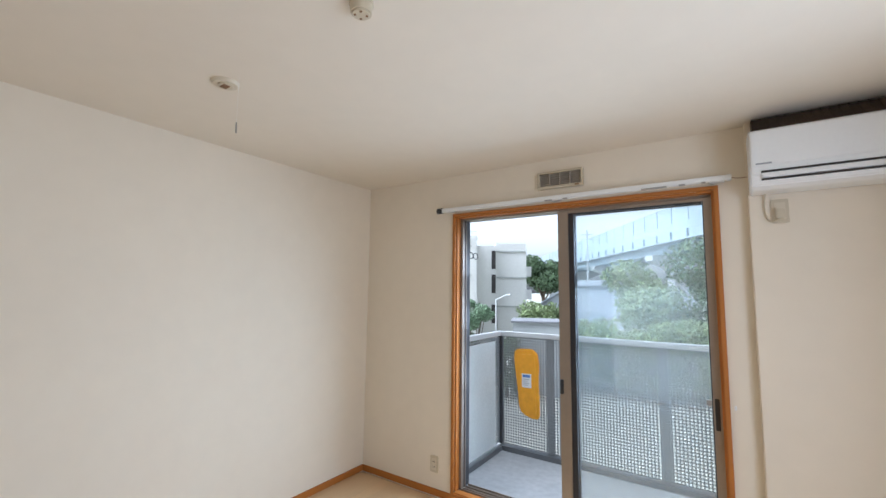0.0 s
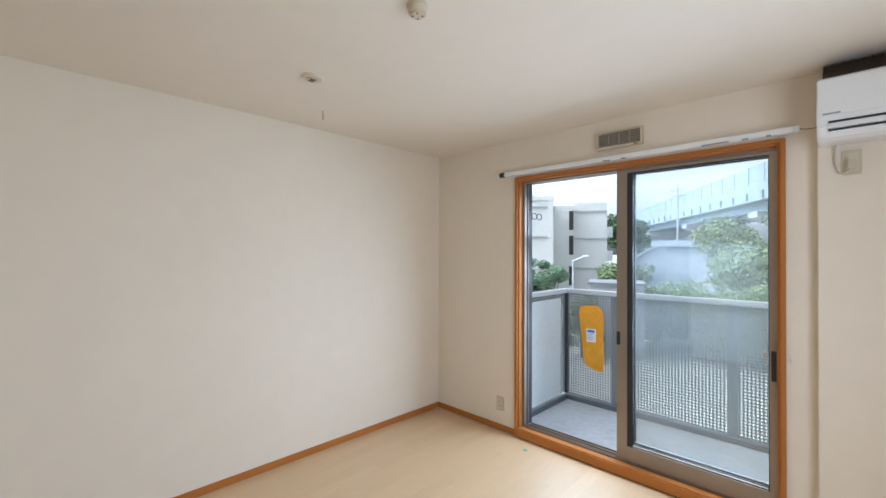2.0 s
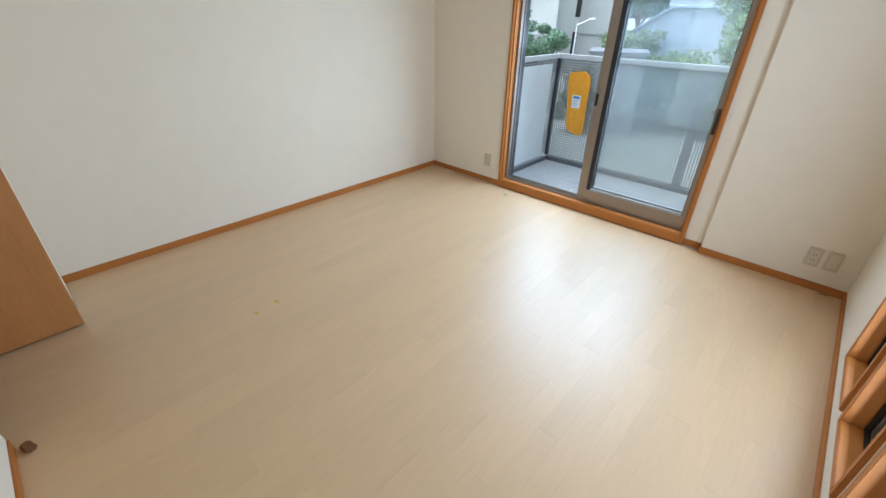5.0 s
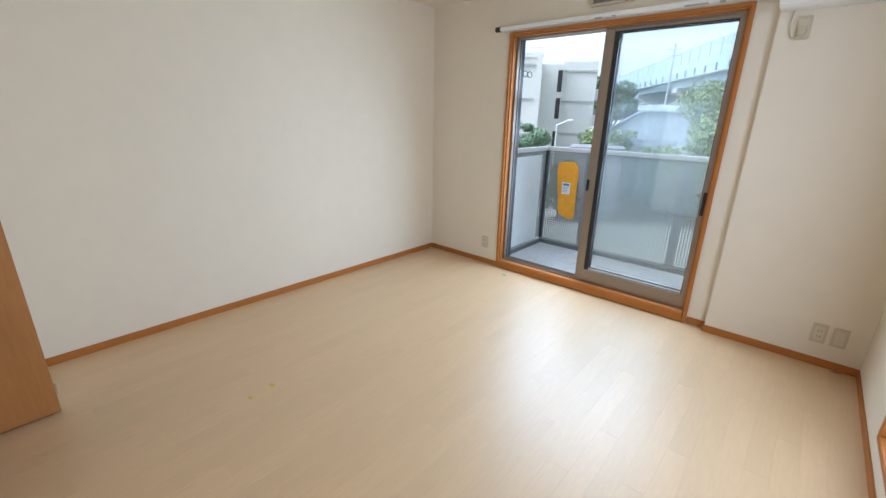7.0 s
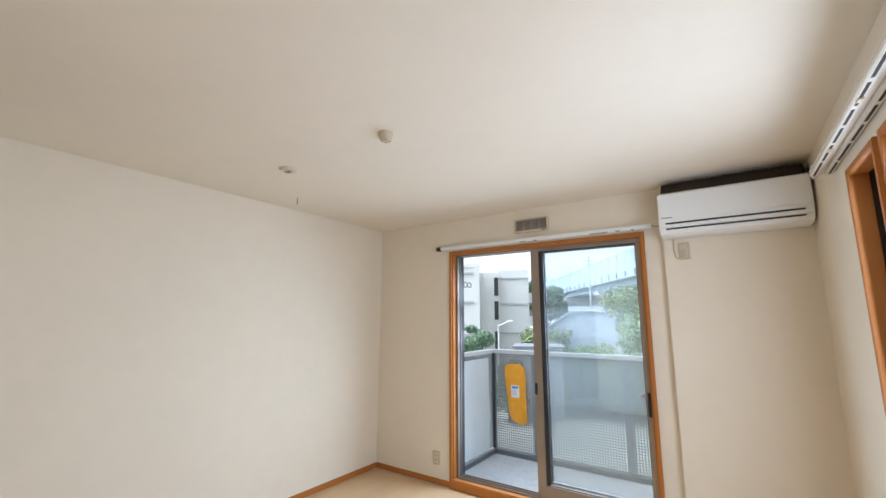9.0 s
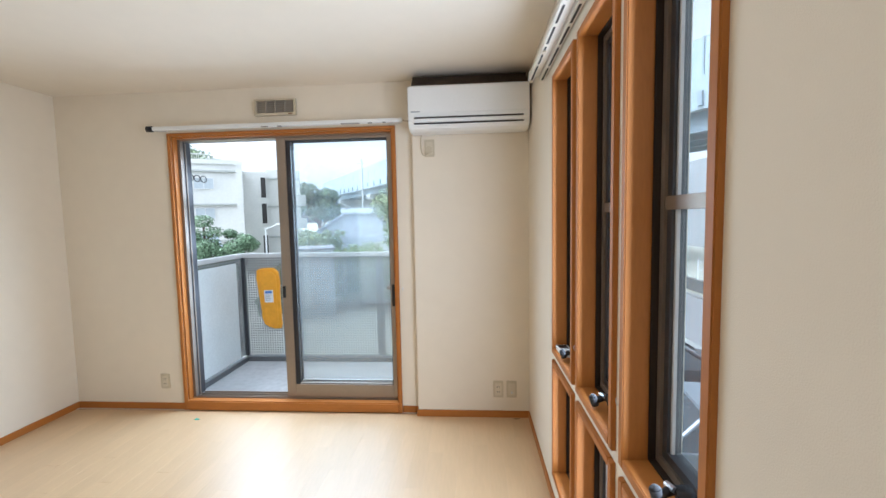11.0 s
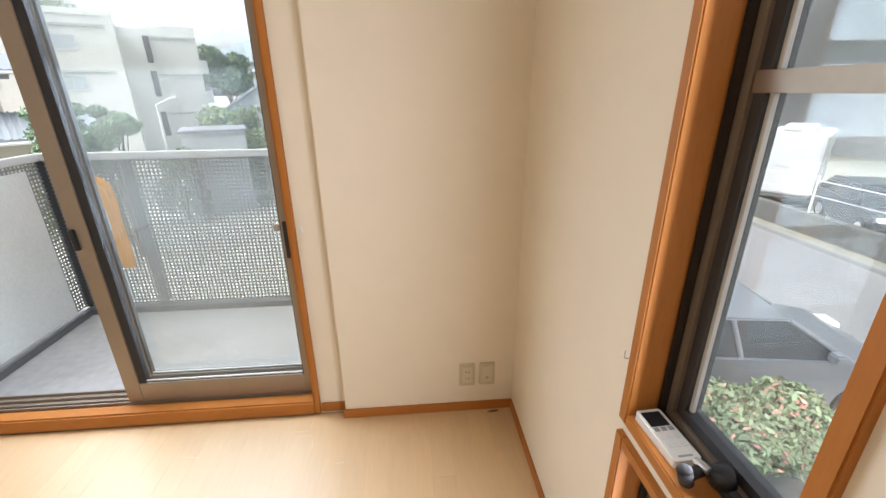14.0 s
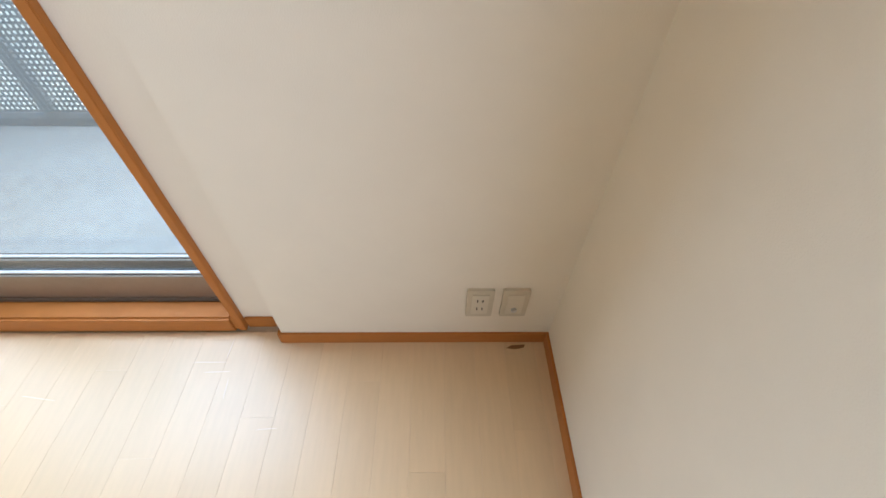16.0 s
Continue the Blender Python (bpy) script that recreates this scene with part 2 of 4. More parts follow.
BH, BT = 0.050, 0.008
for pts in ((XL, XL + BT, -0.69, YN), (XL + BT, -1.622, YN - BT, YN), (0.078, 0.2 - BT, YN - BT, YN), (0.2 - BT, 0.2, YP - BT, YN), (0.2, XR - BT, YP - BT, YP), (XR - BT, XR, YB, YP), (-1.27, XR - BT, YB, YB + BT)):
    setting("baseboard", B(*pts, 0.0, BH, bevel=0.0015), ORANGE_H, "orange-brown wooden baseboard along the wall", "baseboard")

# unseen door, added so that the passage reflects darker in the balcony panes
pd = thing("added_door", (-1.61, -2.4, 0), "unseen dark brown door added to darken the passage's reflection", "door", kind="structure")
part("door_frame", B(-0.34, -0.31, 0.0, 0.04, 0.0, 2.06), CLOSET, pd)
part("door_frame", B(0.31, 0.34, 0.0, 0.04, 0.0, 2.06), CLOSET, pd)
part("door_frame", B(-0.31, 0.31, 0.0, 0.04, 2.03, 2.06), CLOSET, pd)
part("door_leaf", B(-0.308, 0.308, 0.0, 0.03, 0.008, 2.027, bevel=0.002), BROWN_PL, pd)
part("door_handle", rod(R((-0.25, 0.03, 0.98), (-0.25, 0.075, 0.98), 0.009), (-0.25, 0.07, 0.98), (-0.14, 0.07, 0.98), 0.008), STEEL, pd, "steel lever handle")

# ---- balcony door ----
w1 = thing("window_1", (0, 0, 0), "sliding balcony door with wood casing, left half open", "sliding door", kind="structure")
CY0 = 2.536
part("jamb", B(-1.622, OX0, CY0, YN, 0.0, 2.096, bevel=0.002), ORANGE, w1)
part("jamb", B(OX1, 0.075, CY0, YN, 0.0, 2.096, bevel=0.002), ORANGE, w1)
part("head", B(OX0, OX1, CY0, YN, OZ1, 2.096, bevel=0.002), ORANGE_H, w1)
part("reveal", B(OX0, OX0 + 0.012, YN, 2.60, 0.075, OZ1), ORANGE, w1)
part("reveal", B(OX1 - 0.012, OX1, YN, 2.60, 0.075, OZ1), ORANGE, w1)
part("reveal", B(OX0 + 0.012, OX1 - 0.012, YN, 2.60, OZ1 - 0.012, OZ1), ORANGE_H, w1)
part("sill", B(OX0, OX1, 2.530, 2.598, 0.0, 0.075, bevel=0.008), ORANGE_H, w1, "rounded wooden door sill")
AX0, AX1 = OX0 + 0.012, OX1 - 0.012
part("aluminium_frame", B(AX0, AX0 + 0.020, 2.60, 2.632, 0.075, OZ1 - 0.012), ALU_B, w1, "bronze aluminium outer frame")
part("screen_channel", B(AX0, AX0 + 0.014, 2.632, 2.652, 0.075, OZ1 - 0.012), ALU_DARK, w1, "dark channel for the insect screen")
part("aluminium_frame", B(AX0, AX0 + 0.020, 2.652, 2.664, 0.075, OZ1 - 0.012), ALU_B, w1, "bronze aluminium outer frame")
part("screen_channel", B(AX0, AX0 + 0.014, 2.664, 2.7215, 0.075, OZ1 - 0.012), ALU_DARK, w1, "dark channel for the insect screen")
part("aluminium_frame", B(AX1 - 0.008, AX1, 2.60, 2.71, 0.075, OZ1 - 0.012), ALU, w1, "bronze aluminium outer frame")
part("aluminium_frame", B(AX0 + 0.020, AX1 - 0.008, 2.60, 2.71, OZ1 - 0.024, OZ1 - 0.012), ALU, w1, "bronze aluminium outer frame")
bm = B(AX0 + 0.020, AX1 - 0.008, 2.60, 2.71, 0.03, 0.068)
for y in (2.603, 2.625, 2.662, 2.70):
    box(bm, AX0 + 0.020, AX1 - 0.008, y, y + 0.006, 0.068, 0.082)
part("track", bm, ALU, w1, "aluminium track")


def sash(x0, x1, y, glass_mat, stile=0.055, with_handle=True, seal=0.012):
    right = 0.032
    s = part("sash", B(x0, x0 + stile, y, y + 0.03, 0.083, 2.050, bevel=0.002), ALU, w1, "bronze aluminium sash")
    part("stile", B(x1 - right, x1, y, y + 0.03, 0.083, 2.050, bevel=0.002), ALU, s)
    part("rail", B(x0 + stile, x1 - right, y, y + 0.03, 0.083, 0.185, bevel=0.002), ALU, s)
    part("rail", B(x0 + stile, x1 - right, y, y + 0.03, 2.030, 2.050, bevel=0.002), ALU, s)
    g = bmesh.new()
    for a in ((x0 + stile, x0 + stile + seal, 0.185, 2.030), (x1 - right - 0.004, x1 - right, 0.185, 2.030), (x0 + stile + seal, x1 - right - 0.008, 0.185, 0.193), (x0 + stile + seal, x1 - right - 0.008, 2.022, 2.030)):
        box(g, a[0], a[1], y + 0.006, y + 0.024, a[2], a[3])
    part("gasket", g, RUBBER, s)
    part("glazing_bead", B(x0 + stile + seal, x1 - right - 0.008, y + 0.004, y + 0.012, 0.193, 0.199), RAIL_WHITE, s, "pale bead under the pane")
    part("glazing_bead", B(x0 + stile + seal, x1 - right - 0.008, y + 0.002, y + 0.006, 0.181, 0.187), RAIL_WHITE, s, "pale bead under the pane")
    p = part("pane", B(x0 + stile + 0.004, x1 - right - 0.004, y + 0.013, y + 0.018, 0.187, 2.028), glass_mat, s)
    p.visible_shadow = False
    if with_handle:
        part("handle", B(x1 - 0.024, x1 - 0.002, y - 0.004, y + 0.002, 0.79, 0.955, bevel=0.002), RUBBER, s, "black recessed pull")
        part("child_lock", B(x1 - 0.060, x1 - 0.036, y - 0.006, y + 0.012, 0.915, 0.945, bevel=0.003), GREY_PL, s, "small grey safety lock")
        part("latch", B(x0 + 0.004, x0 + 0.024, y - 0.012, y + 0.002, 0.86, 0.95, bevel=0.003), RUBBER, s, "black crescent latch")
    return s


sash(-0.828, AX1 - 0.008, 2.604, GLASS_D, 0.070, True, 0.035)
s2 = sash(-0.79, AX1 - 0.010, 2.664, GLASS_D, 0.05, False)
part("edge_seal", B(-0.792, -0.742, 2.640, 2.663, 0.083, 2.03), ALU_DARK, s2, "black edge of the outer sash")

# ---- six windows in the right wall ----
def side_window(n, y0, y1, z0, z1, tall):
    w = thing("window_%d" % n, (XR, (y0 + y1) / 2, z0), "narrow %s window in orange-brown wood casing" % ("tall" if tall else "low"), "window", "windows in the right wall", "structure")
    a, h, c = (y1 - y0) / 2, z1 - z0, 0.028
    D = 0.068
    part("casing", B(-0.014, D, a - c, a, 0, h, bevel=0.003), ORANGE, w)
    part("casing", B(-0.014, D, -a, -a + c, 0, h, bevel=0.003), ORANGE, w)
    part("casing", B(-0.014, D, -a + c, a - c, h - c, h, bevel=0.003), ORANGE_H, w)
    part("sill", B(-0.014, D, -a + c, a - c, 0, c, bevel=0.003), ORANGE_H, w)
    i, f = a - c, 0.025 if tall else 0.018
    # strips whose near-black stands for deep shadow between reveal and frame
    bm = B(0.050, D, i - 0.008, i - 0.0005, c, h - c, bevel=0.002)
    box(bm, 0.050, D, -i + 0.0005, -i + 0.008, c, h - c, bevel=0.002)
    box(bm, 0.050, D, -i + 0.008, i - 0.008, h - c - 0.008, h - c - 0.0005)
    box(bm, 0.052, D, -i + 0.008, i - 0.008, c + 0.0005, c + 0.006)
    part("pocket_strip", bm, POCKET_SHADE, w, "black strip for the deep shadow of the screen pocket")
    bm = B(D, D + 0.05, i - f, i, c, h - c)
    box(bm, D, D + 0.05, -i, -i + f, c, h - c)
    box(bm, D, D + 0.05, -i + f, i - f, c, c + f)
    box(bm, D, D + 0.05, -i + f, i - f, h - c - f, h - c)
    part("window_frame", bm, ALU_B, w, "bronze aluminium frame")
    bm, i2 = bmesh.new(), i - f
    g = 0.022 if tall else 0.008
    for q in ((i2 - g, i2, c + f, h - c - f), (-i2, -i2 + g, c + f, h - c - f)):
        box(bm, D + 0.008, D + 0.042, q[0], q[1], q[2], q[3])
    for q in ((c + f, c + f + g), (h - c - f - g, h - c - f)):
        box(bm, D + 0.008, D + 0.042, -i2 + g, i2 - g, q[0], q[1])
    part("gasket", bm, ALU_DARK, w, "black sash with rubber gasket")
    i3, zl, zh = i2 - g, c + f + g, h - c - f - g
    bm = bmesh.new()
    for q in ((i3 - 0.008, i3), (-i3, -i3 + 0.008)):
        box(bm, D + 0.016, D + 0.024, q[0], q[1], zl, zh)
    part("glazing_bead", bm, RAIL_WHITE, w, "pale glazing bead")
    if tall:
        zr = 1.462 - z0
        part("muntin", B(D + 0.002, D + 0.036, -i2, i2, zr - 0.016, zr + 0.016, bevel=0.002), ALU, w)
        for q0, q1 in ((zl, zr - 0.016), (zr + 0.016, zh)):
            part("pane", B(D + 0.025, D + 0.029, -i3, i3, q0, q1), GLASS_S, w).visible_shadow = False
        op = part("operator", B(0.044, D, -0.13, 0.02, c + 0.006, c + 0.026, bevel=0.005), RUBBER, w, "black crank operator on the sill")
        part("hub", R((0.056, -0.015, c + 0.022), (0.048, -0.015, c + 0.050), 0.021, 0.017, seg=16), RUBBER, op, smooth=True)
        bm = rod(R((0.052, -0.015, c + 0.044), (0.026, 0.006, c + 0.036), 0.012, 0.010), (0.030, 0.003, c + 0.037), (0.002, -0.002, c + 0.026), 0.011, 0.009)
        part("crank_arm", bm, RUBBER, op, smooth=True)
        part("hinge_pin", R((0.030, -0.010, c + 0.044), (0.024, 0.016, c + 0.042), 0.007, seg=10), STEEL, op, "bright hinge pin")
        part("knob", rod(R((0.002, -0.002, c + 0.012), (-0.006, 0.000, c + 0.040), 0.012, 0.013), (-0.006, 0.000, c + 0.040), (-0.008, 0.000, c + 0.047), 0.013, 0.007), RUBBER, op, smooth=True)
    else:
        part("pane", B(D + 0.025, D + 0.029, -i3, i3, zl, zh), GLASS_D, w).visible_shadow = False
    return w


for k, (y0, y1) in enumerate(WIN):
    side_window(2 + 2 * k, y0, y1, 0.78, 2.08, True)
    side_window(3 + 2 * k, y0, y1, 0.16, 0.745, False)


# ---- fixtures of the room ----
ac = thing("air_conditioner", (0.6, YP, 2.01), "white wall-mounted air conditioner under the ceiling", "air conditioner")
prof = [(0, 0.0), (0, 0.285), (-0.05, 0.29), (-0.165, 0.288), (-0.188, 0.27), (-0.195, 0.12), (-0.192, 0.06), (-0.165, 0.015), (-0.12, 0.0)]
bm = prism(bmesh.new(), prof, 0, -0.395, 0.385)
bmesh.ops.bevel(bm, geom=list(bm.edges), offset=0.006, segments=2, affect="EDGES")
part("body", bm, WHITE_PL, ac)
# added block: its dark brown stands for shadow and soot under the ceiling
bm = prism(bmesh.new(), [(-0.004, 0.286), (-0.15, 0.286), (-0.135, 0.31), (-0.07, 0.372), (-0.004, 0.376)], 0, -0.375, 0.375)
part("gap_block", bm, GAP_SHADE, ac, "added dark brown block for the sooty shadow in the gap on top")
for i in range(24):
    x = -0.37 + 0.0322 * i
    part("gap_block_rib", prism(bmesh.new(), [(-0.152, 0.288), (-0.138, 0.313), (-0.073, 0.376), (-0.070, 0.372), (-0.135, 0.309), (-0.149, 0.287)], 0, x - 0.002, x + 0.002), GAP_SHADE, ac)
part("front_panel", B(-0.392, 0.382, -0.201, -0.192, 0.10, 0.272, bevel=0.004), WHITE_PL, ac)
part("outlet_slot", B(-0.355, 0.345, -0.1975, -0.16, 0.070, 0.079), DARK, ac, "dark air outlet slot")
part("louver", B(-0.355, 0.345, -0.2005, -0.185, 0.045, 0.068, bevel=0.004), WHITE_PL, ac)
part("outlet_slot", B(-0.355, 0.345, -0.1945, -0.16, 0.036, 0.042), DARK, ac, "dark air outlet slot")
part("mark", B(-0.375, -0.315, -0.2025, -0.2005, 0.108, 0.116), GREYPRINT, ac, "small grey maker's mark")


def wall_plate(at, w, h, label, extra=()):
    t = thing("wall_outlet", at, label, "outlet", "electric outlets")
    part("plate", prism(bmesh.new(), round_rect(w, h, 0.006), 1, -0.009, 0.0), CREAM_PL, t)
    part("insert", prism(bmesh.new(), round_rect(w * 0.62, h * 0.72, 0.004), 1, -0.0115, -0.009), CREAM_L, t)
    for dx, dz, sw, sh, r in extra:
        part("socket_hole", B(dx - sw / 2, dx + sw / 2, -0.0128, -0.011, dz - sh / 2, dz + sh / 2), DARK, t)
    return t


HOLES = [(dx, dz, 0.003, 0.010, 0) for dz in (0.018, -0.018) for dx in (-0.007, 0.007)]
wall_plate((0.780, YP, 0.21), 0.072, 0.12, "cream double power outlet low on the white wall", HOLES)
tv = wall_plate((0.874, YP, 0.21), 0.072, 0.12, "cream aerial outlet plate low on the white wall")
part("jack", R((0, -0.011, -0.022), (0, -0.017, -0.022), 0.008), STEEL, tv)
wall_plate((-1.773, YN, 0.223), 0.068, 0.116, "cream power outlet low beside the balcony door", HOLES)
acp = wall_plate((0.322, YP, 1.922), 0.068, 0.118, "cream outlet plate with the air conditioner's plug")
part("plug", B(-0.02, 0.018, -0.034, -0.011, -0.040, 0.01, bevel=0.006), CREAM_PL, acp, "cream plug")


def tube(name, pts, r, material, parent=None, label=""):
    cu = bpy.data.curves.new(name, "CURVE")
    cu.dimensions, cu.bevel_depth, cu.bevel_resolution, cu.resolution_u = "3D", r, 3, 8
    sp = cu.splines.new("BEZIER")
    sp.bezier_points.add(len(pts) - 1)
    for b, p in zip(sp.bezier_points, pts):
        b.co, b.handle_left_type, b.handle_right_type = p, "AUTO", "AUTO"
    cu.materials.append(material)
    tmp = bpy.data.objects.new(name, cu)
    me = bpy.data.meshes.new_from_object(tmp)
    bpy.data.objects.remove(tmp)
    ob = new(name, me)
    ob.parent = parent
    if label:
        ob["label"] = label
    return ob


tube("cable", [(-0.005, -0.03, -0.04), (-0.035, -0.02, -0.052), (-0.055, -0.012, -0.015), (-0.058, -0.012, 0.05), (-0.052, -0.02, 0.10)], 0.0035, CREAM_PL, acp)

vent = thing("wall_vent", (-0.787, YN, 2.253), "cream louvred air vent above the balcony door", "vent")
bm = bmesh.new()
for q in ((-0.152, 0.152, 0.047, 0.058), (-0.152, 0.152, -0.058, -0.04), (-0.152, -0.137, -0.04, 0.047), (0.137, 0.152, -0.04, 0.047)):
    box(bm, q[0], q[1], -0.028, 0, q[2], q[3], bevel=0.002)
part("frame", bm, CREAM_PL, vent)
VENT_MESH = mat("vent_mesh", (0.40, 0.35, 0.28), 0.6)
part("backing", B(-0.137, 0.137, -0.008, -0.001, -0.04, 0.047), VENT_MESH, vent)
for i in range(6):
    z = -0.036 + i * 0.0145
    part("slat", prism(bmesh.new(), [(-0.022, z), (-0.020, z + 0.002), (-0.009, z + 0.010), (-0.009, z + 0.008)], 0, -0.137, 0.137), VENT_MESH, vent)
for x in (-0.068, 0.0, 0.068):
    part("divider", B(x - 0.002, x + 0.002, -0.024, -0.008, -0.04, 0.047), VENT_MESH, vent)
part("tab", B(0.10, 0.125, -0.031, -0.027, -0.054, -0.046), BROWN_PL, vent)

cr = thing("curtain_rail", (-0.79, 2.50, 2.122), "white curtain rail above the balcony door", "curtain rail")
part("rail", B(-0.905, 0.90, -0.012, 0.012, -0.015, 0.015, bevel=0.004), WHITE_PL, cr)
part("end_cap", R((-0.945, 0, 0), (-0.905, 0, 0), 0.021, seg=16), RUBBER, cr, "black end knob")
part("end_cap", B(0.90, 0.925, -0.014, 0.014, -0.017, 0.017, bevel=0.004), WHITE_PL, cr)
for x in (-0.86, -0.03, 0.86):
    part("bracket", B(x - 0.035, x + 0.035, 0.010, 0.055, -0.012, 0.016, bevel=0.002), WHITE_PL, cr)
for x, w in ((-0.06, 0.05), (0.05, 0.03), (0.56, 0.13), (0.70, 0.03), (0.80, 0.02)):
    part("runner", B(x - w / 2, x + w / 2, -0.0145, 0.0, -0.017, -0.010), GREY_PL, cr)
tube("wire", [(0.92, 0, 0.0), (0.955, 0.02, -0.004), (0.985, 0.028, -0.002), (1.0, 0.03, 0.0)], 0.002, BROWN_PL, cr, "thin brown wire to the air conditioner")

dr = thing("double_curtain_rail", (0.970, 1.0, 2.150), "white double curtain rail above the narrow windows", "curtain rail")
part("mounting_board", B(-0.056, 0.027, -0.93, 0.86, 0.012, 0.020, bevel=0.002), RAIL_CREAM, dr)
for x in (-0.042, 0.012):
    r = part("rail", B(x - 0.013, x + 0.013, -0.93, 0.86, -0.008, 0.012, bevel=0.003), RAIL_CREAM, dr)
    y = 0.84
    while y > -0.90:
        g = 0.10 + 0.12 * random.random()
        part("slot", B(x - 0.0045, x + 0.0045, y - g, y, -0.0092, -0.0078), DARK, r)
        y -= g + 0.03
for y in (0.80, 0.42, -0.05, -0.50, -0.88):
    part("bracket", B(-0.058, 0.028, y - 0.012, y + 0.012, 0.020, 0.030, bevel=0.002), RAIL_CREAM, dr)
    part("runner", B(-0.05, -0.034, y + 0.03, y + 0.06, -0.016, -0.009, bevel=0.002), CREAM_PL, dr)

sm = thing("smoke_detector", (-0.825, 0.755, H), "cream round smoke detector on the ceiling", "smoke detector")
part("base", R((0, 0, -0.010), (0, 0, 0), 0.038, seg=32), CREAM_PL, sm)
bm = R((0, 0, -0.042), (0, 0, -0.010), 0.032, 0.036, seg=32)
bmesh.ops.bevel(bm, geom=[e for e in bm.edges if all(v.co.z < -0.04 for v in e.verts)], offset=0.006, segments=2, affect="EDGES")
part("head", bm, CREAM_PL, sm)
for i in range(4):
    a = radians(45 + 90 * i)
    part("slot", R((0.018 * math.cos(a), 0.018 * math.sin(a), -0.0435), (0.018 * math.cos(a), 0.018 * math.sin(a), -0.041), 0.0045, seg=8), BROWN_PL, sm)

ro = thing("ceiling_rose", (-1.685, 0.793, H), "white round ceiling socket for a hanging lamp", "ceiling socket")
part("base", R((0, 0, -0.012), (0, 0, 0), 0.048, 0.058, seg=36), CREAM_L, ro)
part("socket", R((0, 0, -0.018), (0, 0, -0.012), 0.030, seg=28), CREAM_PL, ro)
for x in (-0.014, 0.0, 0.014):
    part("slot", B(x - 0.006, x + 0.006, -0.016, 0.012, -0.0195, -0.0175), BROWN_PL, ro, "brown contact slot")
part("cord", R((0.10, 0.005, -0.20), (0.10, 0.005, -0.001), 0.0004, seg=6), PAPER, ro, "thin pull cord")
part("cord_grip", R((0.102, 0.005, -0.245), (0.10, 0.005, -0.20), 0.0035, 0.0025, seg=10), GREY_PL, ro, "small cord grip")


def hook(at, rz, label="small white tieback hook on the wall"):
    t = thing("tieback_hook", pose(*at, 0, 0, rz), label, "hook", "tieback hooks")
    part("plate", B(-0.005, 0.005, -0.003, 0, -0.011, 0.011, bevel=0.001), WHITE_PL, t)
    tube("arm", [(0, -0.002, -0.008), (0, -0.012, -0.009), (0, -0.015, 0.0), (0, -0.014, 0.010)], 0.0013, STEEL, t)


hook((XR, 1.614, 0.930), -90)
hook((XR, 1.16, 0.942), -90)
hook((XR, 0.705, 0.942), -90)
hook((0.098, YN, 0.93), 0)
hook((-1.636, YN, 1.80), 0)

rem = thing("remote_control", pose(1.028, 1.500, 0.808, 0, 0, 3), "white remote control lying on the window sill", "remote control")
bm = prism(bmesh.new(), round_rect(0.054, 0.128, 0.007), 2, 0.0, 0.018)
part("case", bm, WHITE_PL, rem)
part("display", B(-0.020, 0.020, 0.018, 0.056, 0.018, 0.019), LCD, rem, "dark display")
for i in range(3):
    for j in range(3):
        part("button", B(-0.019 + 0.015 * i, -0.009 + 0.015 * i, 0.006 - 0.02 * j, 0.015 - 0.02 * j, 0.018, 0.0195), PAPER if j else GREYPRINT, rem)
part("mark", B(-0.014, 0.014, -0.056, -0.052, 0.018, 0.0186), GREYPRINT, rem)

stop = thing("door_stop", pose(-1.225, -0.985, 0, 0, 0, 20), "small brown door stop on the floor", "door stop")
part("block", B(-0.03, 0.03, -0.017, 0.017, 0, 0.022, bevel=0.006), BROWN_PL, stop)

# ---- small litter and stains on the floor ----
TEAL = mat("teal_scrap", (0.05, 0.45, 0.36), 0.5)
GOLD = mat("yellow_stain", (0.62, 0.40, 0.08), 0.4)
def scrap(name, at, pts, material, label, h=0.002):
    t = part(name, prism(bmesh.new(), pts, 2, 0.0005, h), material)
    t.location = at
    return tagged(t, label, "litter")


scrap("scrap", (-1.424, 2.395, 0.0), [(-0.02, -0.006), (0.0, -0.012), (0.022, 0.0), (0.006, 0.006), (-0.012, 0.01)], TEAL, "tiny teal scrap on the floor", 0.004)
scrap("stain", (-1.415, 0.118, 0.0), [(-0.022, -0.01), (0.01, -0.014), (0.026, 0.002), (0.006, 0.014), (-0.016, 0.008)], GOLD, "small yellow stain on the floor boards", 0.0012)
scrap("stain", (-1.40, -0.01, 0.0), [(-0.018, -0.006), (0.008, -0.012), (0.03, 0.002), (0.0, 0.010)], GOLD, "small yellow stain on the floor boards", 0.0012)
scrap("stain", (0.905, 2.478, 0.0), [(-0.03, -0.006), (0.0, -0.010), (0.024, -0.004), (0.03, 0.006), (-0.01, 0.004)], BROWN_PL, "small dark stain by the baseboard", 0.0012)

SCRATCH = mat("pale_scratch", (0.72, 0.56, 0.38), 0.6, vary=0.1)
for at, length, turn in (((0.03, 2.40, 0.0), 0.075, 2), ((0.072, 2.35, 0.0), 0.06, 94), ((-0.43, 2.325, 0.0), 0.11, -8), ((0.215, 2.24, 0.0), 0.055, 5), ((0.0, 2.43, 0.0), 0.10, 0), ((0.045, 2.475, 0.0), 0.07, 88)):
    t = scrap("scratch", at, [(-length / 2, -0.0012), (0.0, -0.0018), (length / 2, -0.0006), (length / 3, 0.0010), (-length / 3, 0.0014)], SCRATCH, "thin pale scratch in the floor boards", 0.0009)
    t.rotation_euler.z = radians(turn)

